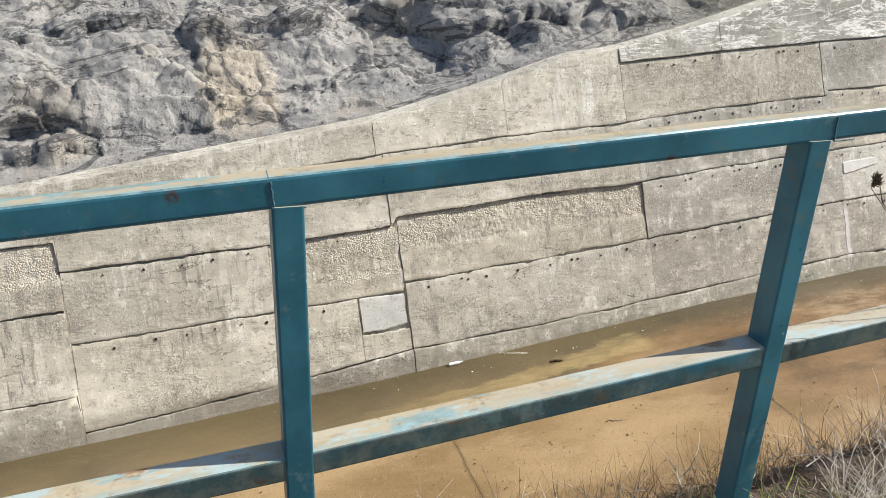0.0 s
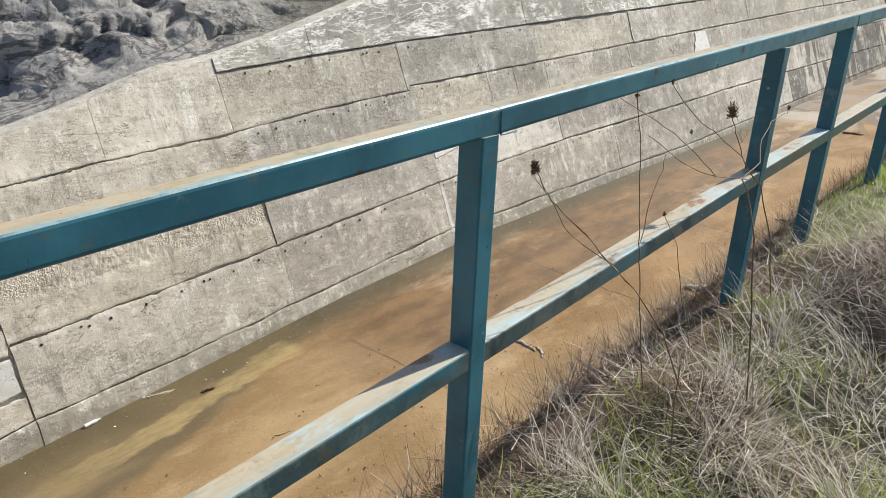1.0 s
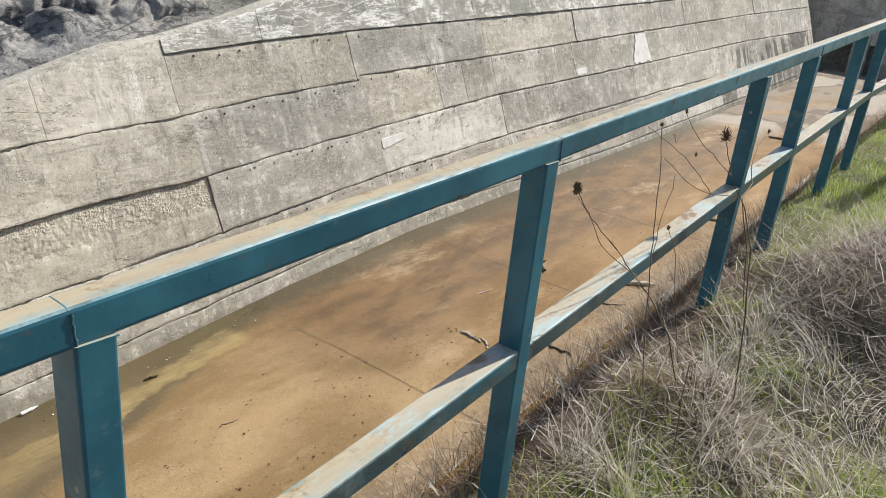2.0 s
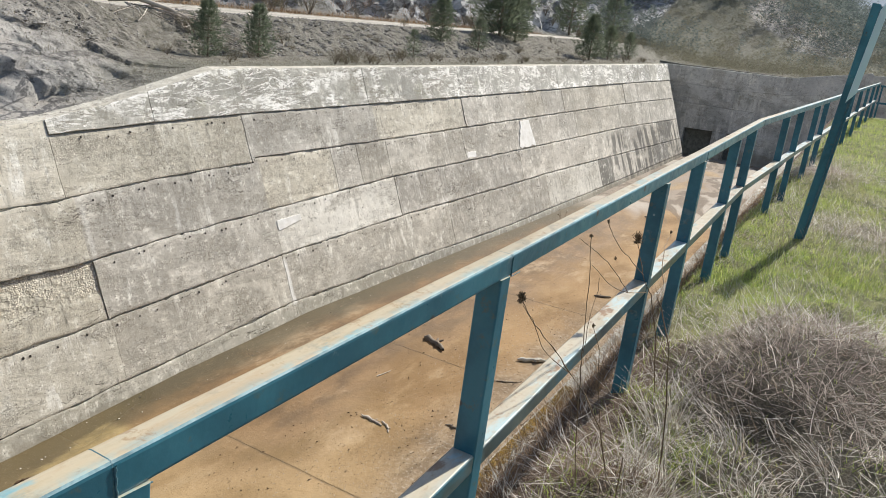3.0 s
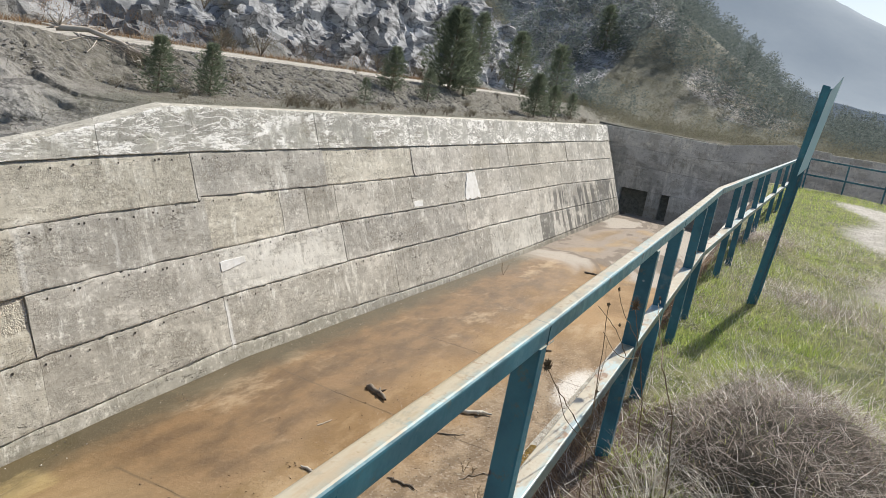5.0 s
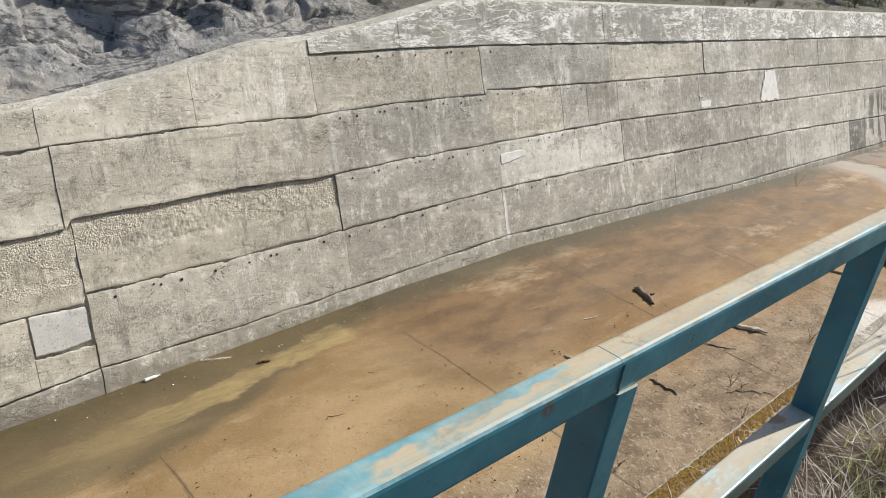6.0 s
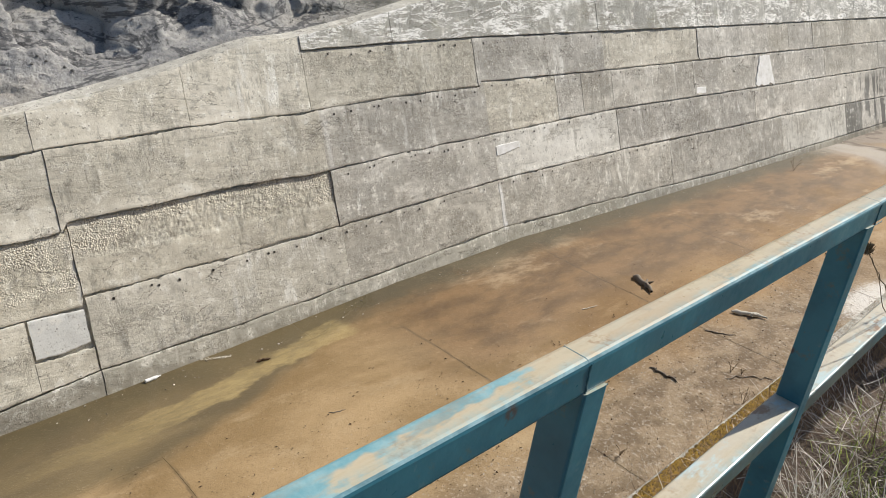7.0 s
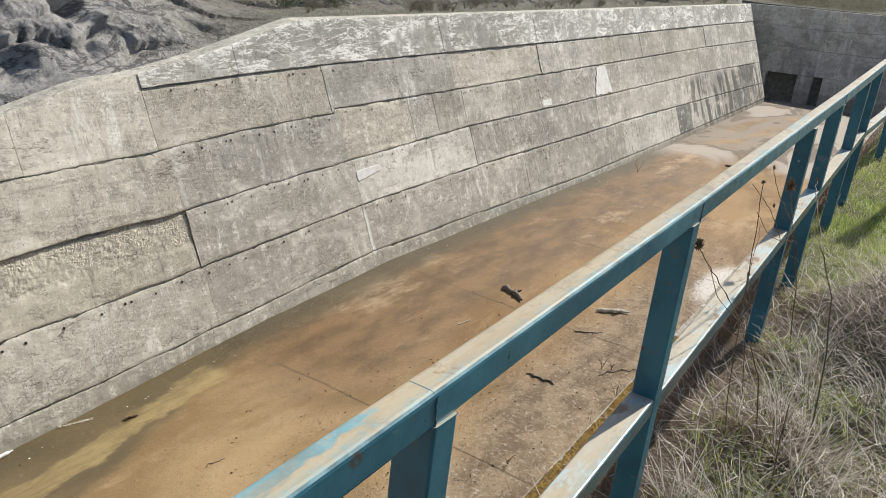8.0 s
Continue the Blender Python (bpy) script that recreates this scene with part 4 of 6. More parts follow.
def build_railing():
    r = new("railing")
    r.location = (10.675, 0.12, 6.2)
    tagged(r, "teal painted square-tube steel railing with rusty bleached top", "railing")
    base = Matrix.Translation(r.location).inverted()

    def add(name, bm, material, label=""):
        bm.transform(base)
        return part(name, bm, material, r, label)

    for y in (-8.25, -7.1, -4.9, -3.75, -1.65, 0.12, 1.25, 3.03, 3.93, 5.3, 6.2, 8.2, 9.3, 10.9, 12.0, 14.5, 16.8, 19.0, 21.4, 23.8, 26.2):
        bm = bmesh.new()
        bar(bm, (rail_x(y) - 0.005, y - 0.003 - (0.08 if y < 1 else 0.058), 5.95), (rail_x(y) - 0.005, y - 0.003, RAIL_Z - 0.0565), 0.057, 0.068)
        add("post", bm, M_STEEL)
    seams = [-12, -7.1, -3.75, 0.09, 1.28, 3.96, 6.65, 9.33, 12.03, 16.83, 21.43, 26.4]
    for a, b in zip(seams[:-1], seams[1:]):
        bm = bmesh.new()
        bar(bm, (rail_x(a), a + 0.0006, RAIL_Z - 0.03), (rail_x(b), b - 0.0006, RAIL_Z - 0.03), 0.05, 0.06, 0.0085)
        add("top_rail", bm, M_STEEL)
        bm = bmesh.new()
        bar(bm, (rail_x(a), a - 0.001, RAIL_Z - 0.03), (rail_x(a), a + 0.001, RAIL_Z - 0.03), 0.0502, 0.0602, 0.0085)
        add("weld", bm, M_WELD)
        # the bead run down the outer face and round the head of the post
        x = rail_x(a) + 0.0255
        pts = [Vector((x, a + 0.003 + RNG.normal(0, 0.0006), RAIL_Z - 0.008 - 0.0065 * i)) for i in range(9)]
        v, f = stalk(pts, [RNG.uniform(0.0012, 0.0026) for i in pts], 6)
        v2, f2 = stalk([Vector((x, a + 0.004 + 0.0055 * i, RAIL_Z - 0.0615 + RNG.normal(0, 0.0006))) for i in range(11)], [RNG.uniform(0.0008, 0.0016) for i in range(11)], 6)
        v, f = join([(v, f), (v2, f2)])
        w = mesh_object("weld_bead", [Vector(p) - r.location for p in v], f, M_WELD, True, r)
    stops = [-12, -1.65, 0.12, 1.25, 3.03, 6.2, 9.3, 12.0, 16.8, 21.4, 26.2]
    for a, b in zip(stops[:-1], stops[1:]):
        bm = bmesh.new()
        bar(bm, (rail_x(a) - 0.008, a - 0.01, mid_z(a + 0.03) - 0.028), (rail_x(b) - 0.008, b - 0.045, mid_z(b - 0.06) - 0.028), 0.07, 0.056, 0.006)
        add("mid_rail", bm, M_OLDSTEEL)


build_railing()


def build_far_railing():
    r = new("far_railing")
    r.location = (11.5, 26.3, 6.2)
    tagged(r, "thin teal railing along the end of the gravel yard", "railing")
    base = Matrix.Translation(r.location).inverted()
    xs = np.arange(11.55, 24, 1.15)
    for x in xs:
        bm = bmesh.new()
        bar(bm, (x, 26.35, 6.0), (x, 26.35, 7.2), 0.05, 0.05, 0.004)
        bm.transform(base)
        part("post", bm, M_STEEL, r)
    for z in (7.23, 6.72):
        bm = bmesh.new()
        bar(bm, (11.5, 26.35 + (0.05 if z < 7 else 0), z), (24, 26.35 + (0.05 if z < 7 else 0), z), 0.05, 0.06, 0.004)
        bm.transform(base)
        part("rail", bm, M_STEEL, r)


build_far_railing()


def build_tall_post():
    p = new("sign_post")
    p.location = (11.08, 7.1, 6.2)
    tagged(p, "tall leaning teal angle-iron post, its bent plate paled as if lit", "post")
    for dx, dy, w, h, top in ((0, 0, 0.075, 0.012, 2.17), (0.036, 0.04, 0.012, 0.08, 2.15)):
        bm = bmesh.new()
        bar(bm, (dx, dy, -0.25), (0.16 + dx, 0.1 + dy, top), w, h, 0.002)
        part("flange", bm, M_STEEL, p)
    bm = bmesh.new()
    v = [bm.verts.new(c) for c in ((0.12, 0.0, 1.33), (0.185, -0.01, 1.42), (0.275, 0.0, 2.27), (0.20, 0.02, 2.12))]
    v += [bm.verts.new(c.co + Vector((0, 0.008, 0))) for c in v]
    for q in ((0, 1, 2, 3), (7, 6, 5, 4), (0, 4, 5, 1), (1, 5, 6, 2), (2, 6, 7, 3), (3, 7, 4, 0)):
        bm.faces.new([v[i] for i in q])
    part("plate", bm, M_PLATE, p, "bent teal plate, paled as if catching light")


build_tall_post()


# ---- plants on the bank ----
def strands(name, roots, length, heading, lean, bend, width, material, seg=3, label="", category="", curl=0.3):
    """Many thin tapering blades in one mesh. Arrays per blade; lean from upright in radians, bend added towards the tip."""
    n = len(roots)
    P = np.array(roots, float)
    rows = []
    drift = RNG.normal(0, curl, n)
    for s in range(seg + 1):
        side = np.stack([-np.sin(heading), np.cos(heading), np.zeros(n)], -1)
        fwd = np.stack([np.cos(heading), np.sin(heading), np.zeros(n)], -1)
        heading = heading + drift
        w = (width * (1 - 0.8 * s / seg))[:, None]
        rows.append(np.stack([P - side * w / 2, P + side * w / 2], 1))
        a = lean + bend * (s + 0.5) / seg
        step = (length / seg)[:, None]
        P = P + step * (fwd * np.sin(a)[:, None] + np.array([0, 0, 1]) * np.cos(a)[:, None])
    V = np.stack(rows, 1).reshape(-1, 3)
    o = (np.arange(n) * 2 * (seg + 1))[:, None, None]
    s = np.arange(seg)[None, :, None] * 2
    Q = (o + s + np.array([0, 1, 3, 2])[None, None, :]).reshape(-1, 4)
    ob = mesh_object(name, V, Q, material)
    return tagged(ob, label, category, kind="stuff")


def scatter(n, x0, x1, y0, y1, keep):
    x, y = RNG.uniform(x0, x1, n), RNG.uniform(y0, y1, n)
    m = RNG.uniform(0, 1, n) < keep(x, y)
    x, y = x[m], y[m]
    return x, y, np.stack([x, y, bank(x, y) - 0.01], -1)


def patchy(x, y, f, off):
    return 0.5 + 0.5 * np.sin(f * x + off) * np.sin(f * 0.8 * y + 1.7 * off) * np.cos(0.37 * f * (x + y))


def mound(x, y):
    return 1.15 * smoothstep(0.18, 0.55, np.exp(-(((x - 11.42) / 0.50) ** 2 + ((y - 3.4) / 0.62) ** 2))) + 0.9 * np.exp(-(((x - 11.1) / 0.4) ** 2 + ((y - 11.2) / 0.8) ** 2))


def mat_patch(x, y):
    """Patches of the meadow that are still winter-brown."""
    return np.exp(-(((x - 11.7) / 0.75) ** 2 + ((y - 7.9) / 0.8) ** 2)) + 0.6 * np.exp(-(((x - 12.6) / 0.5) ** 2 + ((y - 6.6) / 1.2) ** 2)) + 0.7 * patchy(x, y, 2.3, 5.0) ** 4 * smoothstep(5.5, 7.0, y)


def plant_bank():
    # tangled dry straw by the railing
    def straw(x, y):
        k = smoothstep(4.5, 3.7, y + 0.25 * np.sin(3 * x)) * (0.06 + 1.2 * patchy(x, y, 4.1, 0.7) ** 1.7) * (0.25 + 0.75 * patchy(x, y, 9.3, 2.9))
        k = k * (1 - 0.9 * np.clip(1.4 * mound(x, y), 0, 1)) * smoothstep(-2.2, -0.6, y) * smoothstep(14.2, 12.6, x)
        return k * (1 - 0.8 * smoothstep(11.3, 10.9, x) * smoothstep(2.2, 1.4, y)) * (1 - 0.45 * smoothstep(10.95, 10.8, x))
    x, y, p = scatter(95000, 10.2, 14.2, -2.2, 5.6, straw)
    n = len(x)
    lie = 2.3 + 1.4 * np.sin(1.9 * x + 0.6) + 1.2 * np.sin(1.4 * y)
    strands("dry_grass", p + [0, 0, 1] * RNG.uniform(0, 0.07, (n, 1)), RNG.uniform(0.05, 0.20, n), lie + RNG.normal(0, 1.2, n), RNG.uniform(0.9, 1.62, n), RNG.uniform(-0.3, 0.5, n),
            RNG.uniform(0.0018, 0.0046, n), M_STRAW, 3, "tangled pale dry grass lying along the railing", "dry grass", 0.25)
    # tussocks of long drooping straw, each combed its own way
    tx, ty, _ = scatter(420, 10.42, 13.6, -1.6, 5.4, lambda x, y: smoothstep(4.4, 3.6, y + 0.25 * np.sin(3 * x)) * (1 - 0.95 * np.clip(1.5 * mound(x, y), 0, 1)) * smoothstep(10.45, 10.95, x))
    m = RNG.integers(10, 85, len(tx))
    x, y = np.repeat(tx, m), np.repeat(ty, m)
    n = len(x)
    own = np.repeat(RNG.normal(3.8, 1.3, len(tx)), m)
    x, y = x + RNG.normal(0, 0.03, n), y + RNG.normal(0, 0.03, n)
    strands("tussock_grass", np.stack([x, y, bank(x, y) - 0.01], -1), RNG.uniform(0.10, 0.34, n), own + RNG.normal(0, 0.8, n), RNG.uniform(0.2, 1.1, n), RNG.uniform(0.5, 1.7, n),
            RNG.uniform(0.0020, 0.0050, n), M_STRAW, 4, "arching tussocks of pale dry grass", "dry grass", 0.15)
    # broken straws lying on top
    x, y, p = scatter(11500, 10.3, 13.4, -1.0, 4.4, lambda x, y: (0.15 + 0.85 * patchy(x, y, 3.1, 1.9) ** 2) * (0.6 + 0.4 * smoothstep(10.75, 10.95, x)))
    n = len(x)
    strands("straw_litter", p + [0, 0, 1] * RNG.uniform(0.02, 0.09, (n, 1)), RNG.uniform(0.06, 0.26, n), 2.4 + RNG.normal(0, 1.0, n), RNG.uniform(1.2, 1.62, n), RNG.uniform(-0.2, 0.3, n),
            RNG.uniform(0.0020, 0.0048, n), M_STRAW, 3, "pale broken straws lying on the grass", "straw", 0.25)
    # thinner growth over the rest of the bank
    x, y, p = scatter(60000, 10.8, 19, -9, 7, lambda x, y: np.clip(smoothstep(0.2, -1.2, y) + smoothstep(12.6, 13.6, x), 0, 1) * (0.2 + 0.8 * patchy(x, y, 2.1, 1.1)))
    n = len(x)
    strands("bank_grass", p, RNG.uniform(0.05, 0.2, n), RNG.uniform(0, 6.28, n), RNG.uniform(0.3, 1.5, n), RNG.uniform(0, 0.8, n), RNG.uniform(0.003, 0.007, n), M_STRAW, 2,
            "thin dry grass over the rest of the bank", "dry grass")
    # one brown tuft with pale straws leaning out of it
    n = 1300
    x, y = RNG.normal(10.96, 0.09, n), RNG.normal(2.05, 0.10, n)
    strands("brown_tuft", np.stack([x, y, bank(x, y) - 0.01], -1), RNG.uniform(0.04, 0.14, n), np.arctan2(y - 2.05, x - 10.96) + RNG.normal(0, 0.5, n), RNG.uniform(0.0, 1.1, n), RNG.uniform(0.2, 1.2, n),
            RNG.uniform(0.002, 0.0045, n), M_BROWN, 3, "dark brown tuft of dead grass", "dry grass")
    n = 90
    x, y = RNG.normal(11.06, 0.07, n), RNG.normal(1.98, 0.10, n)
    strands("tall_straw", np.stack([x, y, bank(x, y) - 0.01], -1), RNG.uniform(0.12, 0.30, n), RNG.normal(0.6, 0.8, n), RNG.uniform(0.3, 1.2, n), RNG.uniform(0.0, 0.7, n),
            RNG.uniform(0.003, 0.006, n), M_STRAW, 4, "tall pale straws leaning out of a tuft", "dry grass", 0.06)
    # darker dead growth: under the rail and thinly between the straw
    x, y, p = scatter(100000, 10.15, 13.4, -2.0, 8.5, lambda x, y: np.clip(0.13 * smoothstep(10.85, 10.5, x) * smoothstep(8.5, 5, y) + 0.26 * smoothstep(4.2, 3.5, y) * (0.1 + 0.9 * patchy(x, y, 5.2, 2.2) ** 1.5), 0, 1))
    n = len(x)
    strands("dead_grass", p + [0, 0, 1] * RNG.uniform(0, 0.06, (n, 1)), RNG.uniform(0.05, 0.20, n), RNG.uniform(0, 6.28, n), RNG.uniform(0.8, 1.55, n), RNG.uniform(0.0, 0.9, n),
            RNG.uniform(0.0018, 0.0042, n), M_BROWN, 3, "brown dead grass in matted clumps", "dry grass")
    # matted dead straw over the mounds and in patches of the meadow
    x, y, p = scatter(110000, 10.5, 13.6, 2.2, 14, lambda x, y: np.clip(1.1 * mound(x, y) + 0.75 * mat_patch(x, y), 0, 1))
    n = len(x)
    lift = RNG.uniform(0, 0.11, (n, 1)) * np.clip(mound(x, y), 0.15, 1)[:, None]
    strands("matted_grass", p + [0, 0, 1] * lift, RNG.uniform(0.05, 0.22, n), RNG.uniform(0, 6.28, n), RNG.uniform(0.7, 1.5, n), RNG.uniform(0.1, 0.9, n),
            RNG.uniform(0.0018, 0.0046, n), M_MAT, 3, "purplish brown matted dead grass on the mounds", "dry grass")
    x, y, p = scatter(10000, 10.6, 12.6, 2.4, 12.4, lambda x, y: np.clip(mound(x, y) + 0.5 * mat_patch(x, y), 0, 1))
    n = len(x)
    away = np.where(mound(x, y) > 0.25, np.arctan2(y - np.where(y < 7, 3.4, 11.2), x - np.where(y < 7, 11.42, 11.1)) + RNG.normal(0, 0.7, n), RNG.normal(3.9, 0.9, n))
    strands("bleached_grass", p + [0, 0, 0.06], RNG.uniform(0.12, 0.40, n), away, RNG.uniform(0.6, 1.4, n), RNG.uniform(0.1, 0.8, n),
            RNG.uniform(0.0018, 0.0036, n), M_STRAW, 5, "long bleached grass drooping over the mounds", "dry grass", 0.05)
    # fresh green grass
    def keep(x, y):
        g = smoothstep(3.8, 4.3, y + 0.2 * np.sin(4 * x)) * (1 - 0.9 * np.clip(mound(x, y), 0, 1))
        g = g * smoothstep(12.7, 12.0, x + 0.35 * np.sin(y * 0.9) - 0.02 * (y - 9) - 2.6 * smoothstep(9.5, 6.5, y))
        return g * (0.08 + 0.92 * patchy(x, y, 3.0, 2.1)) * (0.35 + 0.65 * patchy(x, y, 8.1, 4.4)) * (1 + 1.6 * smoothstep(12.0, 11.2, x) * smoothstep(8.5, 6.5, y)) * (1 - 0.8 * np.clip(mat_patch(x, y), 0, 1)) + 0.75 * (y < 4.4) * patchy(x, y, 5.0, 0.2) ** 1.5 * smoothstep(10.55, 10.8, x) * smoothstep(14.6, 12.8, x) * smoothstep(-0.9, 0.4, y) * (1 - 0.8 * np.clip(1.3 * mound(x, y), 0, 1)) + 0.4 * smoothstep(2.4, 1.4, y) * smoothstep(-0.9, 0.4, y) * smoothstep(10.66, 10.78, x) * smoothstep(11.4, 11.0, x) * (0.35 + 0.65 * patchy(x, y, 3.7, 1.2))
    x, y, p = scatter(380000, 10.5, 15.0, -0.9, 12, keep)
    n = len(x)
    strands("green_grass", p, RNG.uniform(0.025, 0.085, n) * (0.5 + 1.1 * patchy(x, y, 6.3, 3.3)) * (1 + 0.7 * smoothstep(2.6, 1.6, y)), RNG.uniform(0, 6.28, n), RNG.uniform(0.1, 0.9, n), RNG.uniform(0.2, 1.0, n),
            RNG.uniform(0.0025, 0.0058, n), M_GREEN, 2, "short fresh green grass on the bank", "grass")
    x, y, p = scatter(60000, 10.7, 22, 12, 26, lambda x, y: smoothstep(12.7, 12.0, x + 0.35 * np.sin(y * 0.9) - 0.02 * (y - 9)) * 0.9 + 0.9 * smoothstep(22.3, 24.5, y))
    n = len(x)
    strands("far_grass", p, RNG.uniform(0.05, 0.14, n), RNG.uniform(0, 6.28, n), RNG.uniform(0.05, 0.7, n), RNG.uniform(0.1, 0.8, n),
            RNG.uniform(0.004, 0.008, n), M_GREEN, 2, "thin green grass round the gravel yard", "grass")
    # dry straws among the green
    x, y, p = scatter(34000, 10.5, 13.5, 4.0, 14, lambda x, y: 0.15 + 0.85 * patchy(x, y, 2.2, 4.0) ** 1.5)
    n = len(x)
    strands("old_straw", p + [0, 0, 0.01], RNG.uniform(0.06, 0.22, n), RNG.uniform(0, 6.28, n), RNG.uniform(0.5, 1.5, n), RNG.uniform(0, 0.5, n),
            RNG.uniform(0.0018, 0.0036, n), M_STRAW, 2, "old straw lying between green blades", "dry grass")
    # reddish stalks in a band over the coping and out of the wall's top
    n = 8500
    y = RNG.uniform(-1.5, 10, n)
    x = 10.56 - np.abs(RNG.normal(0, 0.17, n)) * (0.55 + 0.6 * patchy(y, y, 1.3, 0.4))
    x = np.maximum(x, 10.14)
    p = np.stack([x, y, bank(x, y) - 0.01], -1)
    strands("fringe_grass", p, RNG.uniform(0.05, 0.24, n), RNG.normal(2.6, 1.4, n), RNG.uniform(0.7, 1.55, n), RNG.uniform(-0.5, 0.4, n),
            RNG.uniform(0.0014, 0.003, n), M_RUST, 3, "thin rust-brown dead stalks on the coping edge", "dry grass")
    n = 520
    y = np.clip(RNG.normal(2.9, 1.2, n), -0.5, 9)
    x = RNG.uniform(10.15, 10.55, n)
    p = np.stack([x, y, bank(x, y) - 0.01], -1)
    strands("coping_weeds", p, RNG.uniform(0.08, 0.28, n), RNG.normal(2.9, 1.4, n), RNG.uniform(0.2, 1.2, n), RNG.uniform(0.0, 0.9, n),
            RNG.uniform(0.0012, 0.0026, n), M_RUST, 4, "sparse reddish dead weeds along the coping", "dead plant")


plant_bank()


def build_moss():
    vs, fs = [], []
    for i in range(8500):
        y = 0.2 + 4.2 * RNG.uniform(0, 1) ** 0.9
        g = noise.noise(Vector((0, y * 1.3, 5)))
        if noise.noise(Vector((0, y * 3.7, 2))) > 0.12 and RNG.uniform(0, 1) < 0.8:
            continue
        x = 9.955 + abs(RNG.normal(0, 0.045 * (1 + g)))
        s, h = RNG.uniform(0.006, 0.017), RNG.uniform(0.003, 0.014)
        o = len(vs)
        a0 = RNG.uniform(0, 6)
        vs += [(x + s * math.cos(a0 + a), y + 1.6 * s * math.sin(a0 + a), 5.398) for a in (0, 1.25, 2.5, 3.75, 5.0)] + [(x, y, 5.402 + h)]
        fs += [(o + j, o + (j + 1) % 5, o + 5) for j in range(5)]
    ob = mesh_object("moss", vs, fs, M_MOSS, True)
    tagged(ob, "orange-yellow moss along the concrete coping edge", "moss", kind="stuff")


build_moss()


def twig(points, r0, r1):
    fine = []
    for a, b in zip(points[:-1], points[1:]):
        for t in (0, 0.33, 0.67):
            fine.append(Vector(a).lerp(Vector(b), t) + Vector((RNG.normal(0, 0.0022), RNG.normal(0, 0.0022), 0)))
    fine.append(Vector(points[-1]))
    return stalk(fine, np.linspace(r0, r1, len(fine)), 5)


def bristle(tip, size, n=60, flat=0.0):
    """A dry seed head: a small knot set with short bristles."""
    h, out = Vector(tip), []
    for i in range(n):
        a, t = RNG.uniform(0, 6.28), RNG.uniform(0.05, 2.5 - flat)
        d = Vector((0.8 * math.cos(a) * math.sin(t), 0.8 * math.sin(a) * math.sin(t), 0.35 + 1.0 * math.cos(t)))
        e = h + d * size * RNG.uniform(0.55, 1.1)
        out.append(stalk([h, h.lerp(e, 0.6) + Vector((RNG.normal(0, 0.1), RNG.normal(0, 0.1), RNG.normal(0, 0.1))) * size, e], [0.0022, 0.0016, 0.0007], 4))
    return join(out)


def wildflower(stem, branches=(), heads=(), r=0.0026, label="dead brown wildflower stalk with a dry bristly head"):
    """A dead wild carrot: a crooked stem, side branches and dry heads; all points in the world."""
    ob = new("dried_wildflower")
    b = Vector(stem[0])
    ob.location = b
    tagged(ob, label, "dried plant", group="dried wildflowers")
    rel = [Vector(p) - b for p in stem]
    rel[0].z -= 0.08
    v, f = twig(rel, r, 0.55 * r)
    mesh_object("stem", v, f, M_STEM, True, ob)
    for br in branches:
        v, f = twig([Vector(p) - b for p in br], 0.6 * r, 0.35 * r)
        mesh_object("branch", v, f, M_STEM, True, ob)
    for tip, size, n in heads:
        v, f = bristle(Vector(tip) - b, size, n)
        mesh_object("head", v, f, M_STEM, False, ob)
    return ob


wildflower([(10.892, 2.149, 6.22), (10.859, 1.885, 6.586), (10.827, 1.751, 6.762), (10.795, 1.627, 6.885), (10.763, 1.572, 6.96), (10.731, 1.47, 7.059), (10.699, 1.46, 7.098), (10.667, 1.48, 7.125)],
           [[(10.80, 1.66, 6.86), (10.756, 1.563, 6.937), (10.734, 1.508, 6.998), (10.712, 1.477, 7.067), (10.69, 1.43, 7.133)]],
           [((10.667, 1.466, 7.134), 0.021, 90)])
wildflower([(10.80, 2.0, 6.2), (10.76, 1.94, 6.563), (10.756, 1.905, 6.743), (10.752, 1.888, 6.838), (10.75, 1.86, 6.97), (10.744, 1.838, 7.164), (10.74, 1.80, 7.275)],
           [[(10.752, 1.888, 6.838), (10.74, 1.95, 6.95), (10.727, 2.029, 7.027), (10.72, 2.052, 7.065)]],
           [((10.74, 1.80, 7.275), 0.010, 24)], 0.0022)
wildflower([(10.84, 3.02, 6.2), (10.79, 2.92, 6.55), (10.76, 2.817, 6.782), (10.76, 2.678, 6.865), (10.747, 2.598, 6.945), (10.733, 2.533, 7.043), (10.72, 2.514, 7.103)],
           [[(10.76, 2.661, 6.851), (10.752, 2.379, 6.926), (10.744, 2.223, 7.031), (10.736, 2.054, 7.129), (10.728, 1.891, 7.21), (10.72, 1.746, 7.276)],
            [(10.747, 2.598, 6.945), (10.735, 2.346, 7.082), (10.73, 2.249, 7.125), (10.725, 2.114, 7.21), (10.72, 2.037, 7.273)],
            [(10.752, 2.379, 6.926), (10.733, 2.268, 6.966), (10.727, 2.127, 7.033), (10.72, 1.924, 7.145)]],
           [((10.72, 2.514, 7.103), 0.034, 70), ((10.726, 2.20, 7.10), 0.009, 20), ((10.72, 2.037, 7.273), 0.008, 20)], 0.0028)
wildflower([(11.066, 2.18, 6.2), (11.028, 2.098, 6.651), (10.99, 2.118, 6.855), (10.952, 2.169, 6.92), (10.913, 2.163, 7.003), (10.875, 2.396, 6.996), (10.837, 2.492, 7.045), (10.798, 2.688, 7.063), (10.76, 2.92, 7.048)],
           [[(10.76, 2.92, 7.048), (10.755, 2.98, 7.055), (10.75, 3.04, 7.05)]], [((10.755, 2.97, 7.055), 0.011, 30)], 0.0028, "tall dark crooked dead stalk among dry grass")
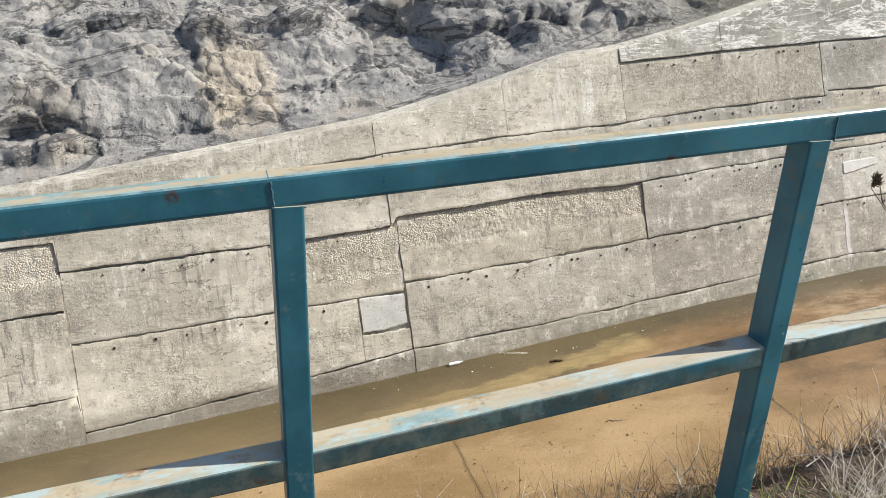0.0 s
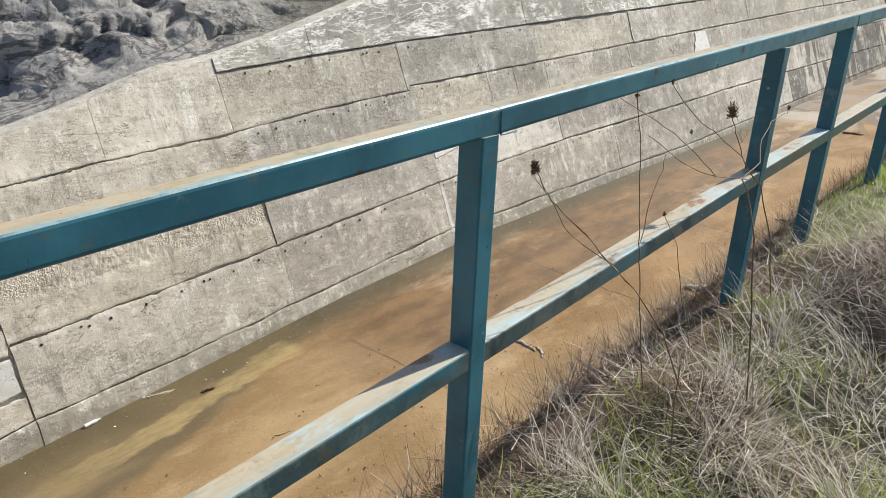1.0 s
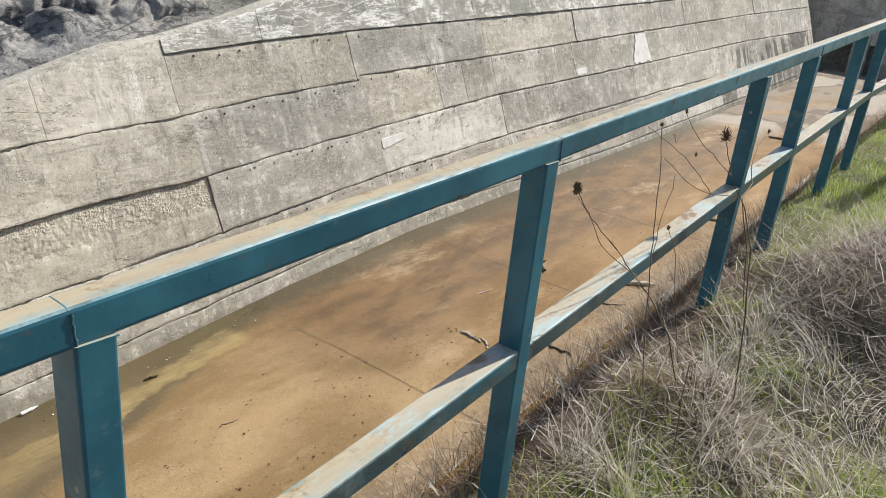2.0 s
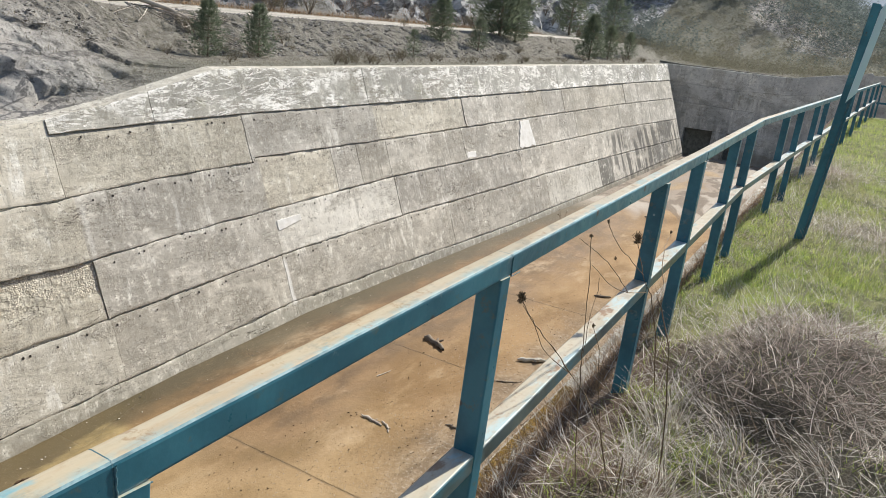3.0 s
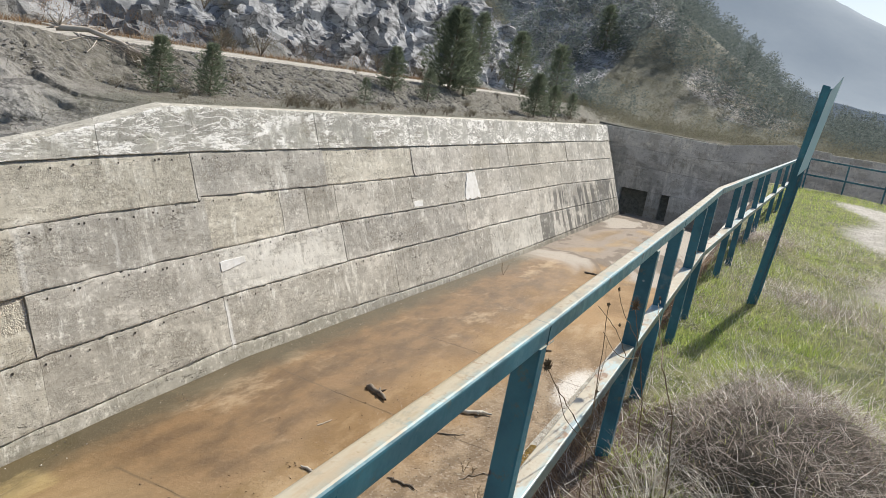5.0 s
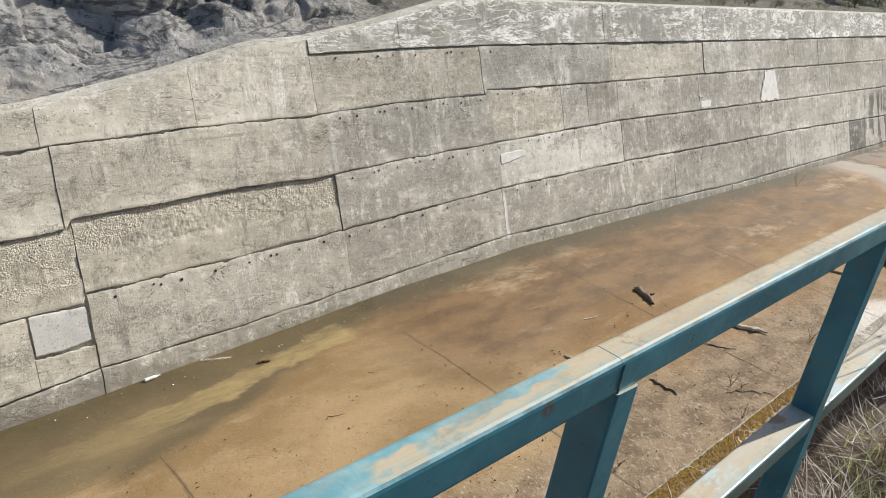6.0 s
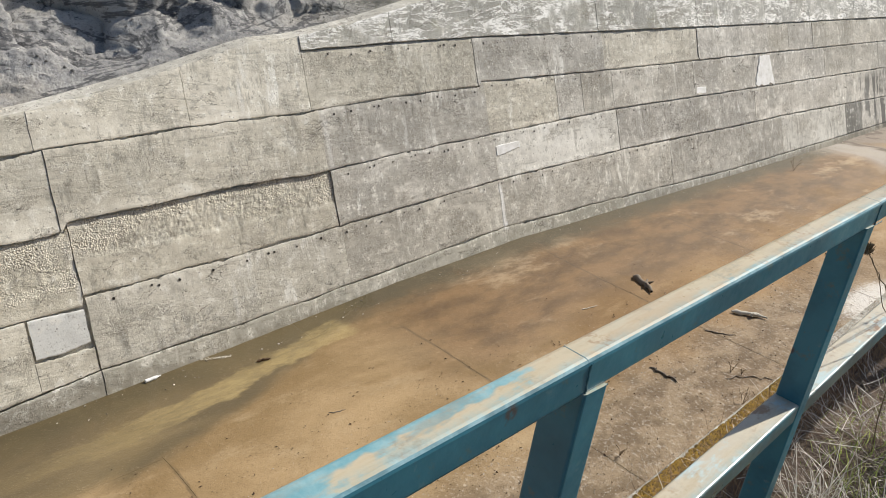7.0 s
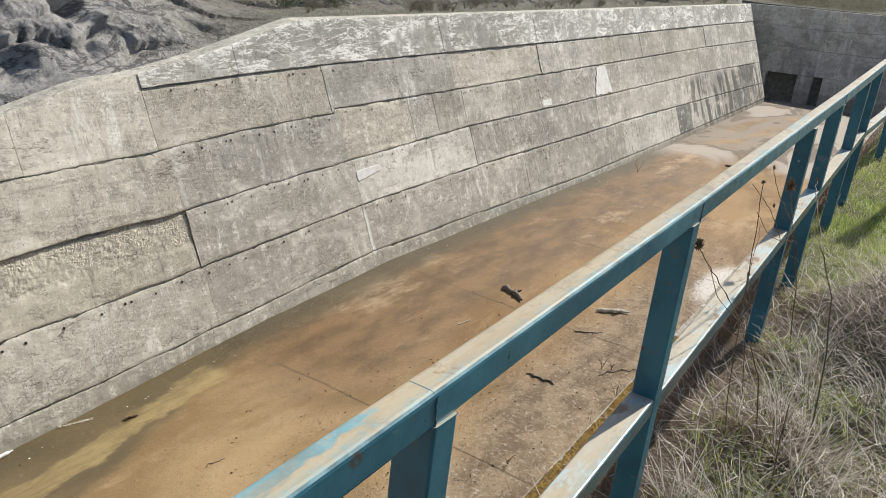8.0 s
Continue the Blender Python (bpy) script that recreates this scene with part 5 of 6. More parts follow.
wildflower([(10.76, 2.45, 6.2), (10.73, 2.30, 6.5), (10.72, 2.22, 6.72), (10.71, 2.12, 6.85)], [], [((10.71, 2.12, 6.85), 0.010, 30)], 0.0017)
wildflower([(11.0, 1.75, 6.22), (10.99, 1.73, 6.42), (10.985, 1.74, 6.6)], [], [], 0.003, "short broken dead stalk standing in dry grass")


# ---- things on the channel floor ----
def log(name, a, b, r, material, label, category, knots=3):
    """A worn piece of wood lying between two points of the floor."""
    a, b = Vector((*a, 0)), Vector((*b, 0))
    for p in (a, b):
        p.z = float(floor_z(p.x, p.y)) + r * 0.8
    ob_at = (a + b) / 2
    n = 9
    bow, kink = RNG.normal(0, 0.05, 2) * (b - a).length * (1 if r < 0.04 else 0.25), RNG.uniform(2, 5)
    across = Vector((-(b - a).y, (b - a).x, 0)).normalized()
    pts = [a.lerp(b, i / (n - 1)) - ob_at + across * float(bow[0] * math.sin(math.pi * i / (n - 1)) * 2 + bow[1] * math.sin(kink * i)) + Vector((RNG.normal(0, r * 0.25), RNG.normal(0, r * 0.25), RNG.normal(0, r * 0.12))) for i in range(n)]
    rad = [r * (0.35 if i in (0, n - 1) else RNG.uniform(0.7, 1.2) * (1.15 - 0.5 * i / n)) for i in range(n)]
    pieces = [stalk(pts, rad, 8)]
    for i in range(knots):
        s = pts[RNG.integers(2, n - 2)]
        d = Vector((RNG.normal(), RNG.normal(), abs(RNG.normal()) * 0.6)).normalized()
        pieces.append(stalk([s, s + d * r * 1.8, s + d * r * 2.6], [r * 0.5, r * 0.4, r * 0.1], 6))
    v, f = join(pieces)
    ob = mesh_object(name, v, f, material, True)
    ob.location = ob_at
    return tagged(ob, label, category)


log("driftwood_log", (3.05, 14.78), (3.82, 14.38), 0.075, M_BARK, "short dark weathered log lying on the silt", "log")
log("driftwood_log", (5.43, 15.24), (6.05, 15.66), 0.06, M_FOAM, "short pale bleached log lying on the silt", "log")
log("stick", (5.56, 11.42), (6.2, 11.45), 0.028, M_BARK, "dark crooked stick on the channel floor", "stick", 4)
log("stick", (5.44, 13.85), (5.99, 14.25), 0.016, M_BARK, "thin dark stick on the channel floor", "stick", 1)
log("stick", (3.31, 12.22), (3.39, 12.7), 0.012, M_DEADWOOD, "thin pale twig on the channel floor", "stick", 2)
log("stick", (3.09, 5.49), (3.17, 5.78), 0.009, M_BARK, "small dark twig on the sand", "stick", 1)
log("stick", (4.06, 10.63), (4.6, 10.55), 0.03, M_DEADWOOD, "broken bleached branch on the silt", "stick", 4)
log("stick", (4.5, 10.7), (4.85, 10.42), 0.022, M_DEADWOOD, "forked pale branch on the silt", "stick", 3)
log("stick", (3.48, 33.8), (4.3, 33.95), 0.05, M_BARK, "dark log stranded on the far floor", "log", 2)
log("stick", (5.31, 21.28), (5.8, 21.52), 0.04, M_BARK, "dark branch stranded on the silt", "stick", 2)
log("stick", (6.7, 12.4), (7.3, 13.2), 0.014, M_BARK, "thin twig near the bank wall", "stick", 2)
log("stick", (0.84, 5.5), (0.92, 5.74), 0.026, M_LEAF, "dark curled bark scrap by the puddle", "stick", 1)


def bottle():
    prof = [(0, 0.0), (0.032, 0.004), (0.034, 0.03), (0.031, 0.1), (0.034, 0.17), (0.03, 0.21), (0.014, 0.25), (0.013, 0.275), (0, 0.276)]
    bm = bmesh.new()
    rings = [[bm.verts.new((r * math.cos(a), r * math.sin(a), z)) for a in np.linspace(0, 2 * math.pi, 12, endpoint=False)] for r, z in prof[1:-1]]
    for p, q in zip(rings[:-1], rings[1:]):
        for i in range(12):
            bm.faces.new((p[i], p[(i + 1) % 12], q[(i + 1) % 12], q[i]))
    bm.faces.new(rings[0][::-1])
    bm.faces.new(rings[-1])
    ob = new("plastic_bottle")
    ob.location = (0.17, 3.68, float(floor_z(0.17, 3.8)) + 0.035)
    ob.rotation_euler = (radians(-90), 0, radians(4))
    tagged(ob, "white plastic bottle lying at the puddle's edge", "bottle")
    part("body", bm, M_PLASTIC, ob)
    bm = bmesh.new()
    bmesh.ops.create_cone(bm, cap_ends=True, segments=12, radius1=0.016, radius2=0.0155, depth=0.02, matrix=Matrix.Translation((0, 0, 0.284)))
    part("cap", bm, M_PLASTIC, ob)


bottle()


def flat_bits(name, n, place, size, material, label, category, lift=0.012, curl=1.0):
    """Small curled scraps lying about, in one mesh."""
    vs, fs = [], []
    for i in range(n):
        x, y, z = place()
        s, a = size * RNG.uniform(0.5, 1.5), RNG.uniform(0, 6.28)
        e = RNG.uniform(0.35, 0.9)
        c, d = math.cos(a) * s, math.sin(a) * s
        u = RNG.uniform(0.2, 1.0) * s * curl
        o = len(vs)
        z += lift
        vs += [(x - c, y - d, z + u * 0.3), (x - d * e, y + c * e, z), (x + c, y + d, z + u), (x + d * e, y - c * e, z + u * 0.2), (x, y, z + 0.5 * u + 0.3 * s * curl)]
        fs += [(o, o + 1, o + 4), (o + 1, o + 2, o + 4), (o + 2, o + 3, o + 4), (o + 3, o, o + 4)]
    return tagged(mesh_object(name, vs, fs, material), label, category, kind="stuff")


def on_floor(x0, x1, y0, y1, power=1.0):
    def place():
        x = x0 + (x1 - x0) * RNG.uniform(0, 1) ** power
        y = RNG.uniform(y0, y1)
        return x, y, float(floor_z(x, y))
    return place


flat_bits("dead_leaves", 520, on_floor(2.2, 7.6, -1, 22, 0.8), 0.020, M_LEAF, "dark dead leaves scattered over the silt", "leaves")
flat_bits("leaf_crumbs", 5200, on_floor(3.0, 8.2, 0, 20, 0.6), 0.010, M_LEAF, "fine dark leaf litter on the floor", "leaves")
flat_bits("pebbles", 14000, on_floor(3.6, 8.3, 1, 20, 0.5), 0.009, M_PEBBLE, "pale pebbles and grit near the bank wall", "pebbles", 0.004)
flat_bits("foot_stones", 120, on_floor(0.15, 0.8, 2, 40), 0.018, M_PEBBLE, "small pale stones along the wall foot", "pebbles", 0.004)
flat_bits("dried_foam", 150, lambda: (lambda u: (0.13 + 0.24 * u + RNG.normal(0, 0.02), 4.75 + 0.62 * u, float(floor_z(0.25, 5.0))))(RNG.uniform(0, 1)), 0.011, M_FOAM, "dried pale foam on the puddle's edge", "foam", 0.010, 0.1)


def on_crest():
    y = RNG.uniform(-3, 11)
    t = float(wall_top(y))
    return -K * t - 0.05 - abs(RNG.normal(0, 0.22)), y, t - 0.01


flat_bits("crest_rubble", 1800, on_crest, 0.012, M_PEBBLE, "pale crumbled concrete rubble along the wall's crest", "rubble", 0.004)


def on_yard():
    y = RNG.uniform(5.5, 20)
    x = 12.2 + 3.5 * RNG.uniform(0, 1) + 0.6 * math.sin(y)
    return x, y, float(bank(np.array(x), np.array(y)))


flat_bits("yard_gravel", 5200, on_yard, 0.011, M_PEBBLE, "pale gravel strewn over the yard and its grassy edge", "gravel", 0.012)


def dead_weed(x, y, h):
    """Thin dead weeds standing on the floor near the bank."""
    out = []
    for i in range(6):
        a, l = RNG.uniform(0, 6.28), h * RNG.uniform(0.5, 1.0)
        t = Vector((math.cos(a) * l * 0.5, math.sin(a) * l * 0.5, l))
        out.append(stalk([(0, 0, -0.02), t * 0.5 + Vector((0, 0, 0.05)), t], [0.004, 0.003, 0.002], 4))
        for j in range(4):
            s = t * RNG.uniform(0.4, 1.0)
            e = s + Vector((RNG.normal(0, 0.1), RNG.normal(0, 0.1), RNG.uniform(0, 0.12))) * h
            out.append(stalk([s, e], [0.002, 0.004], 4))
    v, f = join(out)
    ob = mesh_object("dead_weed", v, f, M_STEM)
    ob.location = (x, y, float(floor_z(x, y)))
    tagged(ob, "brittle brown dead weed standing in the silt", "dead plant", group="weeds on the channel floor")


for i in range(9):
    dead_weed(float(RNG.uniform(6.4, 8.0)), float(RNG.uniform(6.5, 17)), float(RNG.uniform(0.15, 0.35)))
dead_weed(1.05, 29.4, 0.7)


# ---- trees and scrub on the hillside ----
def place_on_hill(az, s):
    """A spot s metres behind the wall's crest, on a bearing to the left of north as seen from the bank."""
    y = 15.0
    for i in range(8):
        x = -K * float(wall_top(y)) - 0.45 - s
        y = -0.4 + (11.1 - x) / math.tan(radians(az))
    return x, y, float(hill(np.array(x), np.array(y)))


def needles(h, n, r_of, low):
    """Tufts of needles round a pine's axis."""
    vs, fs = [], []
    for i in range(n):
        t = low + (1 - low) * RNG.uniform(0, 1) ** 0.85
        a = RNG.uniform(0, 6.28)
        whorl = t + 0.12 * (round(t * 9) / 9 - t)
        r = r_of(t) * math.sqrt(RNG.uniform(0.05, 1.0)) * (0.75 + 0.22 * math.sin(3 * a + 13 * whorl) + 0.25 * math.sin(5 * a - 7 * whorl))
        c = Vector((r * math.cos(a), r * math.sin(a), h * whorl + 0.18 * r))
        for j in range(4):
            d = Vector((math.cos(a) + RNG.normal(0, 0.6), math.sin(a) + RNG.normal(0, 0.6), RNG.uniform(-0.1, 1.1))).normalized() * h * RNG.uniform(0.04, 0.10)
            s = d.orthogonal().normalized() * h * 0.0055
            o = len(vs)
            vs += [tuple(c - s), tuple(c + s), tuple(c + d)]
            fs.append((o, o + 1, o + 2))
    return vs, fs


def pine(x, y, z, h, n=700, spread=0.28):
    ob = new("pine_tree")
    ob.location = (x, y, z - 0.05)
    tagged(ob, "small dark green pine standing on the hillside", "tree", group="pines")
    v, f = stalk([(0, 0, 0), (0.01 * h, 0, h * 0.5), (0, 0, h * 0.97)], [h * 0.022, h * 0.015, h * 0.004], 6)
    mesh_object("trunk", v, f, M_BARK, True, ob)
    out = []
    for k in range(7):
        t = 0.12 + 0.12 * k
        for j in range(5):
            a = j * 1.256 + k
            l = h * spread * (1.05 - t) * RNG.uniform(0.7, 1.05)
            out.append(stalk([(0, 0, h * t), (math.cos(a) * l, math.sin(a) * l, h * t + l * 0.25)], [h * 0.007, h * 0.002], 4))
    v, f = join(out)
    tagged(mesh_object("branchwork", v, f, M_BARK, False, ob), kind="stuff")
    v, f = needles(h, int(1.25 * n), lambda t: h * spread * (1.03 - t) ** 0.6 * min(1.0, 0.6 + 2.2 * t), 0.02)
    mesh_object("crown", v, f, M_PINE, False, ob)
    return ob


def shrub(x, y, z, h, material=None, n=500):
    ob = new("shrub")
    ob.location = (x, y, z - 0.03)
    tagged(ob, "leafless brown-green shrub on the slope", "shrub", group="hillside shrubs")
    out = []
    for i in range(14):
        a, l = RNG.uniform(0, 6.28), h * RNG.uniform(0.6, 1.0)
        t = Vector((math.cos(a) * l * 0.55, math.sin(a) * l * 0.55, l))
        out.append(stalk([(0, 0, 0), t * 0.45 + Vector((0, 0, 0.08 * h)), t], [h * 0.012, h * 0.008, h * 0.003], 4))
    v, f = join(out)
    tagged(mesh_object("woody_stem", v, f, M_BARK, False, ob), kind="stuff")
    vs, fs = [], []
    for i in range(n):
        a, u = RNG.uniform(0, 6.28), math.sqrt(RNG.uniform(0, 1))
        r = h * 0.55 * u
        c = Vector((r * math.cos(a), r * math.sin(a), h * (0.25 + 0.75 * RNG.uniform(0, 1) * (1 - 0.5 * u))))
        for j in range(2):
            d = Vector((RNG.normal(), RNG.normal(), RNG.normal())).normalized() * h * RNG.uniform(0.03, 0.08)
            s = d.orthogonal().normalized() * h * 0.008
            o = len(vs)
            vs += [tuple(c - s), tuple(c + s), tuple(c + d)]
            fs.append((o, o + 1, o + 2))
    tagged(mesh_object("foliage", vs, fs, material or M_SCRUB, False, ob), kind="stuff")


for az, s, h, n in ((46.2, 1.7, 1.5, 1100), (42.7, 1.7, 1.5, 1100), (25.4, 4.0, 4.3, 2000), (24.2, 3.6, 2.6, 1200), (29.6, 3.2, 2.0, 1300), (18.7, 1.6, 2.7, 1500), (17.4, 1.9, 2.2, 1100), (16.0, 2.0, 1.9, 900), (26.8, 2.6, 1.5, 900),
                    (31.5, 1.8, 1.1, 500), (20.5, 9.5, 5.0, 900), (23.6, 10.5, 4.2, 800), (17.5, 9.5, 5.5, 900), (14.6, 12, 6.0, 900), (58.5, 5.0, 1.3, 500)):
    pine(*place_on_hill(az, s), h, n, 0.46)
for i in range(40):
    az, s = float(RNG.uniform(13, 50)), float(RNG.uniform(0.8, 4.6))
    shrub(*place_on_hill(az, s), float(RNG.uniform(0.2, 0.5)), None, 420)
for i in range(70):
    az, s = float(RNG.uniform(13, 38)), float(RNG.uniform(0.3, 1.5))
    shrub(*place_on_hill(az, s), float(RNG.uniform(0.22, 0.5)), None, 300)
for i in range(26):
    az, s = float(RNG.uniform(14, 45)), float(RNG.uniform(8.6, 10.6))
    shrub(*place_on_hill(az, s), float(RNG.uniform(0.6, 1.6)), None, 320)


def tufts(c, a, h, size, thin):
    """Small pointed leaf clumps at points c, pointing outwards by the bearings a."""
    n = len(c)
    d = np.stack([np.cos(a) + RNG.normal(0, 0.5, n), np.sin(a) + RNG.normal(0, 0.5, n), RNG.uniform(-0.3, 1.0, n)], -1)
    d /= np.linalg.norm(d, axis=1)[:, None]
    side = np.cross(d, RNG.normal(0, 1, (n, 3)))
    side /= np.linalg.norm(side, axis=1)[:, None] + 1e-9
    L = (h * size * RNG.uniform(0.6, 1.4, n))[:, None]
    W = (h * thin)[:, None]
    return np.stack([c - side * W, c + side * W, c + d * L], 1).reshape(-1, 3), np.arange(3 * n).reshape(-1, 3)


def woods():
    """The wooded slope past the end of the channel."""
    x, y = RNG.uniform(-60, 36, 10000), 67.5 + 145 * RNG.uniform(0, 1, 10000) ** 1.3
    z = hill(x, y)
    gap = np.array([noise.noise(Vector((a, b, 0)) * 0.05) for a, b in zip(x, y)])
    m = (z > 6.5) & (gap > np.where(y < 90, -0.10, -0.28))
    x, y, z = x[m][:3600], y[m][:3600], z[m][:3600]
    h = RNG.uniform(2.0, 6.5, len(x)) * np.where(y < 90, 0.6, 1.0) * (1 - 0.25 * smoothstep(2, 9, x))
    per = 105
    X, Y, Z, H = (np.repeat(v, per) for v in (x, y, z, h))
    t = RNG.uniform(0.05, 1.0, len(X))
    a = RNG.uniform(0, 6.28, len(X))
    fat = np.repeat(RNG.uniform(0.22, 0.42, len(x)), per)
    r = H * fat * (1.04 - t) ** 0.6 * np.sqrt(RNG.uniform(0.05, 1.0, len(X))) * (0.75 + 0.35 * np.sin(3 * a + 11 * t))
    v, f = tufts(np.stack([X + r * np.cos(a), Y + r * np.sin(a), Z + H * t], -1), a, H, 0.075, 0.013)
    ob = mesh_object("far_woods", v, f, M_FARWOOD)
    tagged(ob, "mixed pine woods on the far slope", "woods", kind="stuff")
    x, y = RNG.uniform(-25, 34, 5200), YE + 0.3 + 60 * RNG.uniform(0, 1, 5200) ** 1.4
    z = hill(x, y)
    m = z > 6
    x, y, z = x[m], y[m], z[m]
    h = RNG.uniform(0.25, 1.1, len(x)) * (0.6 + 0.4 * (y > 66))
    per = 46
    X, Y, Z, H = (np.repeat(v, per) for v in (x, y, z, h))
    a, u = RNG.uniform(0, 6.28, len(X)), np.sqrt(RNG.uniform(0, 1, len(X)))
    r = 0.75 * H * u
    v, f = tufts(np.stack([X + r * np.cos(a), Y + r * np.sin(a), Z + H * RNG.uniform(0, 1, len(X)) * (1 - 0.5 * u * u)], -1), a, H, 0.24, 0.03)
    ob = mesh_object("far_scrub", v, f, M_FARSCRUB)
    tagged(ob, "low brown-green scrub past the end wall", "scrub", kind="stuff")


woods()


def slope_grass():
    N = 64000
    y = RNG.uniform(-6, 56, N)
    s = np.where(RNG.uniform(0, 1, N) < 0.55, 2.2 * RNG.uniform(0, 1, N) ** 1.3, np.where(RNG.uniform(0, 1, N) < 0.75, RNG.uniform(1.8, 4.3, N), RNG.uniform(8.3, 9.6, N)))
    m = (y > 9) | (s > 3.6)
    y, s = y[m], s[m]
    x = -K * wall_top(y) - 0.45 - s
    p = np.stack([x, y, hill(x, y) - 0.02], -1)
    n = len(p)
    strands("slope_grass", p, RNG.uniform(0.04, 0.14, n), RNG.uniform(0, 6.28, n), RNG.uniform(0.3, 1.3, n), RNG.uniform(0, 0.8, n), RNG.uniform(0.004, 0.009, n), M_SCRUB, 2,
            "short dry grass on the hillside shelf", "dry grass")


slope_grass()


def track_grass():
    n = 15000
    y, s = 8 + 46 * RNG.uniform(0, 1, n) ** 1.6, RNG.uniform(8.1, 10.1, n)
    x = -K * wall_top(y) - 0.45 - s
    strands("track_grass", np.stack([x, y, hill(x, y) - 0.02], -1), RNG.uniform(0.08, 0.32, n), RNG.uniform(0, 6.28, n), RNG.uniform(0.1, 1.0, n), RNG.uniform(0, 0.8, n), RNG.uniform(0.008, 0.018, n), M_RUST, 2,
            "orange-brown dry grass along the dirt track", "dry grass")


track_grass()


def scree():
    vs, fs = [], []
    oct_f = [(0, 2, 4), (2, 1, 4), (1, 3, 4), (3, 0, 4), (2, 0, 5), (1, 2, 5), (3, 1, 5), (0, 3, 5)]
    for i in range(8400):
        if i < 6600:
            y, s, r = RNG.uniform(9, 56) if i < 2600 else RNG.uniform(15, 36), RNG.uniform(1.9, 4.6), RNG.uniform(0.02, 0.075) * (1.5 if i % 17 == 0 else 1.0)
        else:
            y, s, r = RNG.uniform(-6, 10), RNG.uniform(0.0, 5.0), RNG.uniform(0.012, 0.05)
        x = -K * float(wall_top(y)) - 0.45 - s
        z = float(hill(np.array(x), np.array(y)))
        if i >= 6600:
            w = float((1 - smoothstep(7.5, 13.5, y)) * smoothstep(0.0, 0.5, s) * smoothstep(6.0, 4.2, s))
            d = w * relief(x * 0.85, y * 0.85, z * 0.85) if w > 0.02 else 0.0
            x, z = x + 0.55 * d, z + 0.75 * d
        o = len(vs)
        k = RNG.uniform(0.6, 1.2, 6) * r
        vs += [(x + k[0], y, z), (x - k[1], y, z), (x, y + k[2], z), (x, y - k[3], z), (x, y, z + 0.6 * k[4]), (x, y, z - 0.6 * k[5])]
        fs += [tuple(o + a for a in q) for q in oct_f]
    ob = mesh_object("scree", vs, fs, M_SCREE)
    tagged(ob, "grey scree stones on the slope and rock", "stones", kind="stuff")


scree()


def fallen_tree():
    a, b = Vector(place_on_hill(52.6, 4.9)), Vector(place_on_hill(46.7, 3.4))
    ob = new("fallen_tree")
    ob.location = a
    tagged(ob, "bleached fallen tree with bare branches on the slope", "fallen tree")
    d = b - a
    up = Vector((0, 0, 0.24))
    v, f = stalk([up * 0.8 - d * 0.03, d * 0.3 + up * 1.6, d * 0.65 + up * 1.2, d + up * 0.4], [0.095, 0.075, 0.055, 0.02], 8)
    mesh_object("trunk", v, f, M_DEADWOOD, True, ob)
    out = []
    for i in range(64):
        s = d * RNG.uniform(0.15, 1.0) + up * 0.8
        l = RNG.uniform(0.4, 2.3)
        a = RNG.normal(0.35, 0.95)
        e = s + Vector((l * math.cos(a), l * math.sin(a), -0.36 * l * math.cos(a) + RNG.normal(0, 0.10)))
        m = s.lerp(e, 0.5) + Vector((RNG.normal(0, 0.1), RNG.normal(0, 0.1), RNG.uniform(-0.05, 0.12)))
        r = RNG.uniform(0.008, 0.019)
        out.append(stalk([s, m, e], [r, 0.7 * r, 0.3 * r], 5))
        q = m + Vector((RNG.normal(0, 0.25), RNG.normal(0, 0.25), RNG.uniform(-0.15, 0.1)))
        out.append(stalk([m, m.lerp(q, 0.5), q], [0.6 * r, 0.4 * r, 0.2 * r], 4))
    v, f = join(out)
    tagged(mesh_object("brushwood", v, f, M_DEADWOOD, False, ob), kind="stuff")
    v, f = join([stalk([up, up + Vector((RNG.normal(0, 0.12), RNG.normal(0, 0.2), RNG.uniform(-0.1, 0.55)))], [0.05, 0.015], 5) for i in range(12)])
    mesh_object("roots", v, f, M_DEADWOOD, False, ob)


fallen_tree()


# ---- cast panels of the channel wall ----
def bulge(y, z, off, rough):
    p = Vector((0, y, z))
    d = off + 0.016 * noise.noise(p * 0.8) + 0.007 * noise.noise(p * 3.7)
    if rough is not None:
        w = float(smoothstep(rough - 0.09, rough + 0.03, z + 0.10 * noise.noise(Vector((0, y * 1.1, 3)))))
        d += w * (-0.020 + 0.012 * noise.fractal(p * 9.0, 0.7, 2.0, 4))
    return d


FOOT = lambda y: -0.55
LINE_E = line([(-20, 0.20), (-2.87, 0.38), (-2.86, -0.23), (0.4, -0.05), (3.05, 0.17), (5.4, 0.19), (8.5, 0.30), (13.5, 0.50), (18.7, 0.36), (26, 0.13), (38, 0.03), (57, -0.06)])
LINE_D = line([(-20, 1.6), (-2.87, 1.77), (-2.86, 1.21), (3.02, 1.24), (3.03, 1.38), (6.2, 1.44), (8.3, 1.49), (13.5, 1.67), (19.1, 1.70), (26.4, 1.59), (31.5, 1.55), (43, 1.30), (57, 0.98)])
LINE_C = line([(-20, 2.8), (-2.87, 2.86), (-2.86, 2.38), (1.3, 2.38), (3.0, 2.42), (3.05, 2.55), (5.9, 2.64), (8.3, 2.61), (10, 2.70), (13.5, 2.77), (16.3, 2.83), (19.1, 2.88), (27, 2.80), (43, 2.68), (57, 2.35)])
LINE_B = line([(-20, 3.2), (-2.86, 3.4), (0, 3.55), (2.9, 3.69), (5.5, 3.78), (8.2, 3.80), (10.3, 3.90), (13.25, 3.92), (13.3, 4.02), (18.9, 3.98), (28, 3.98), (44, 3.95), (57, 3.80)])
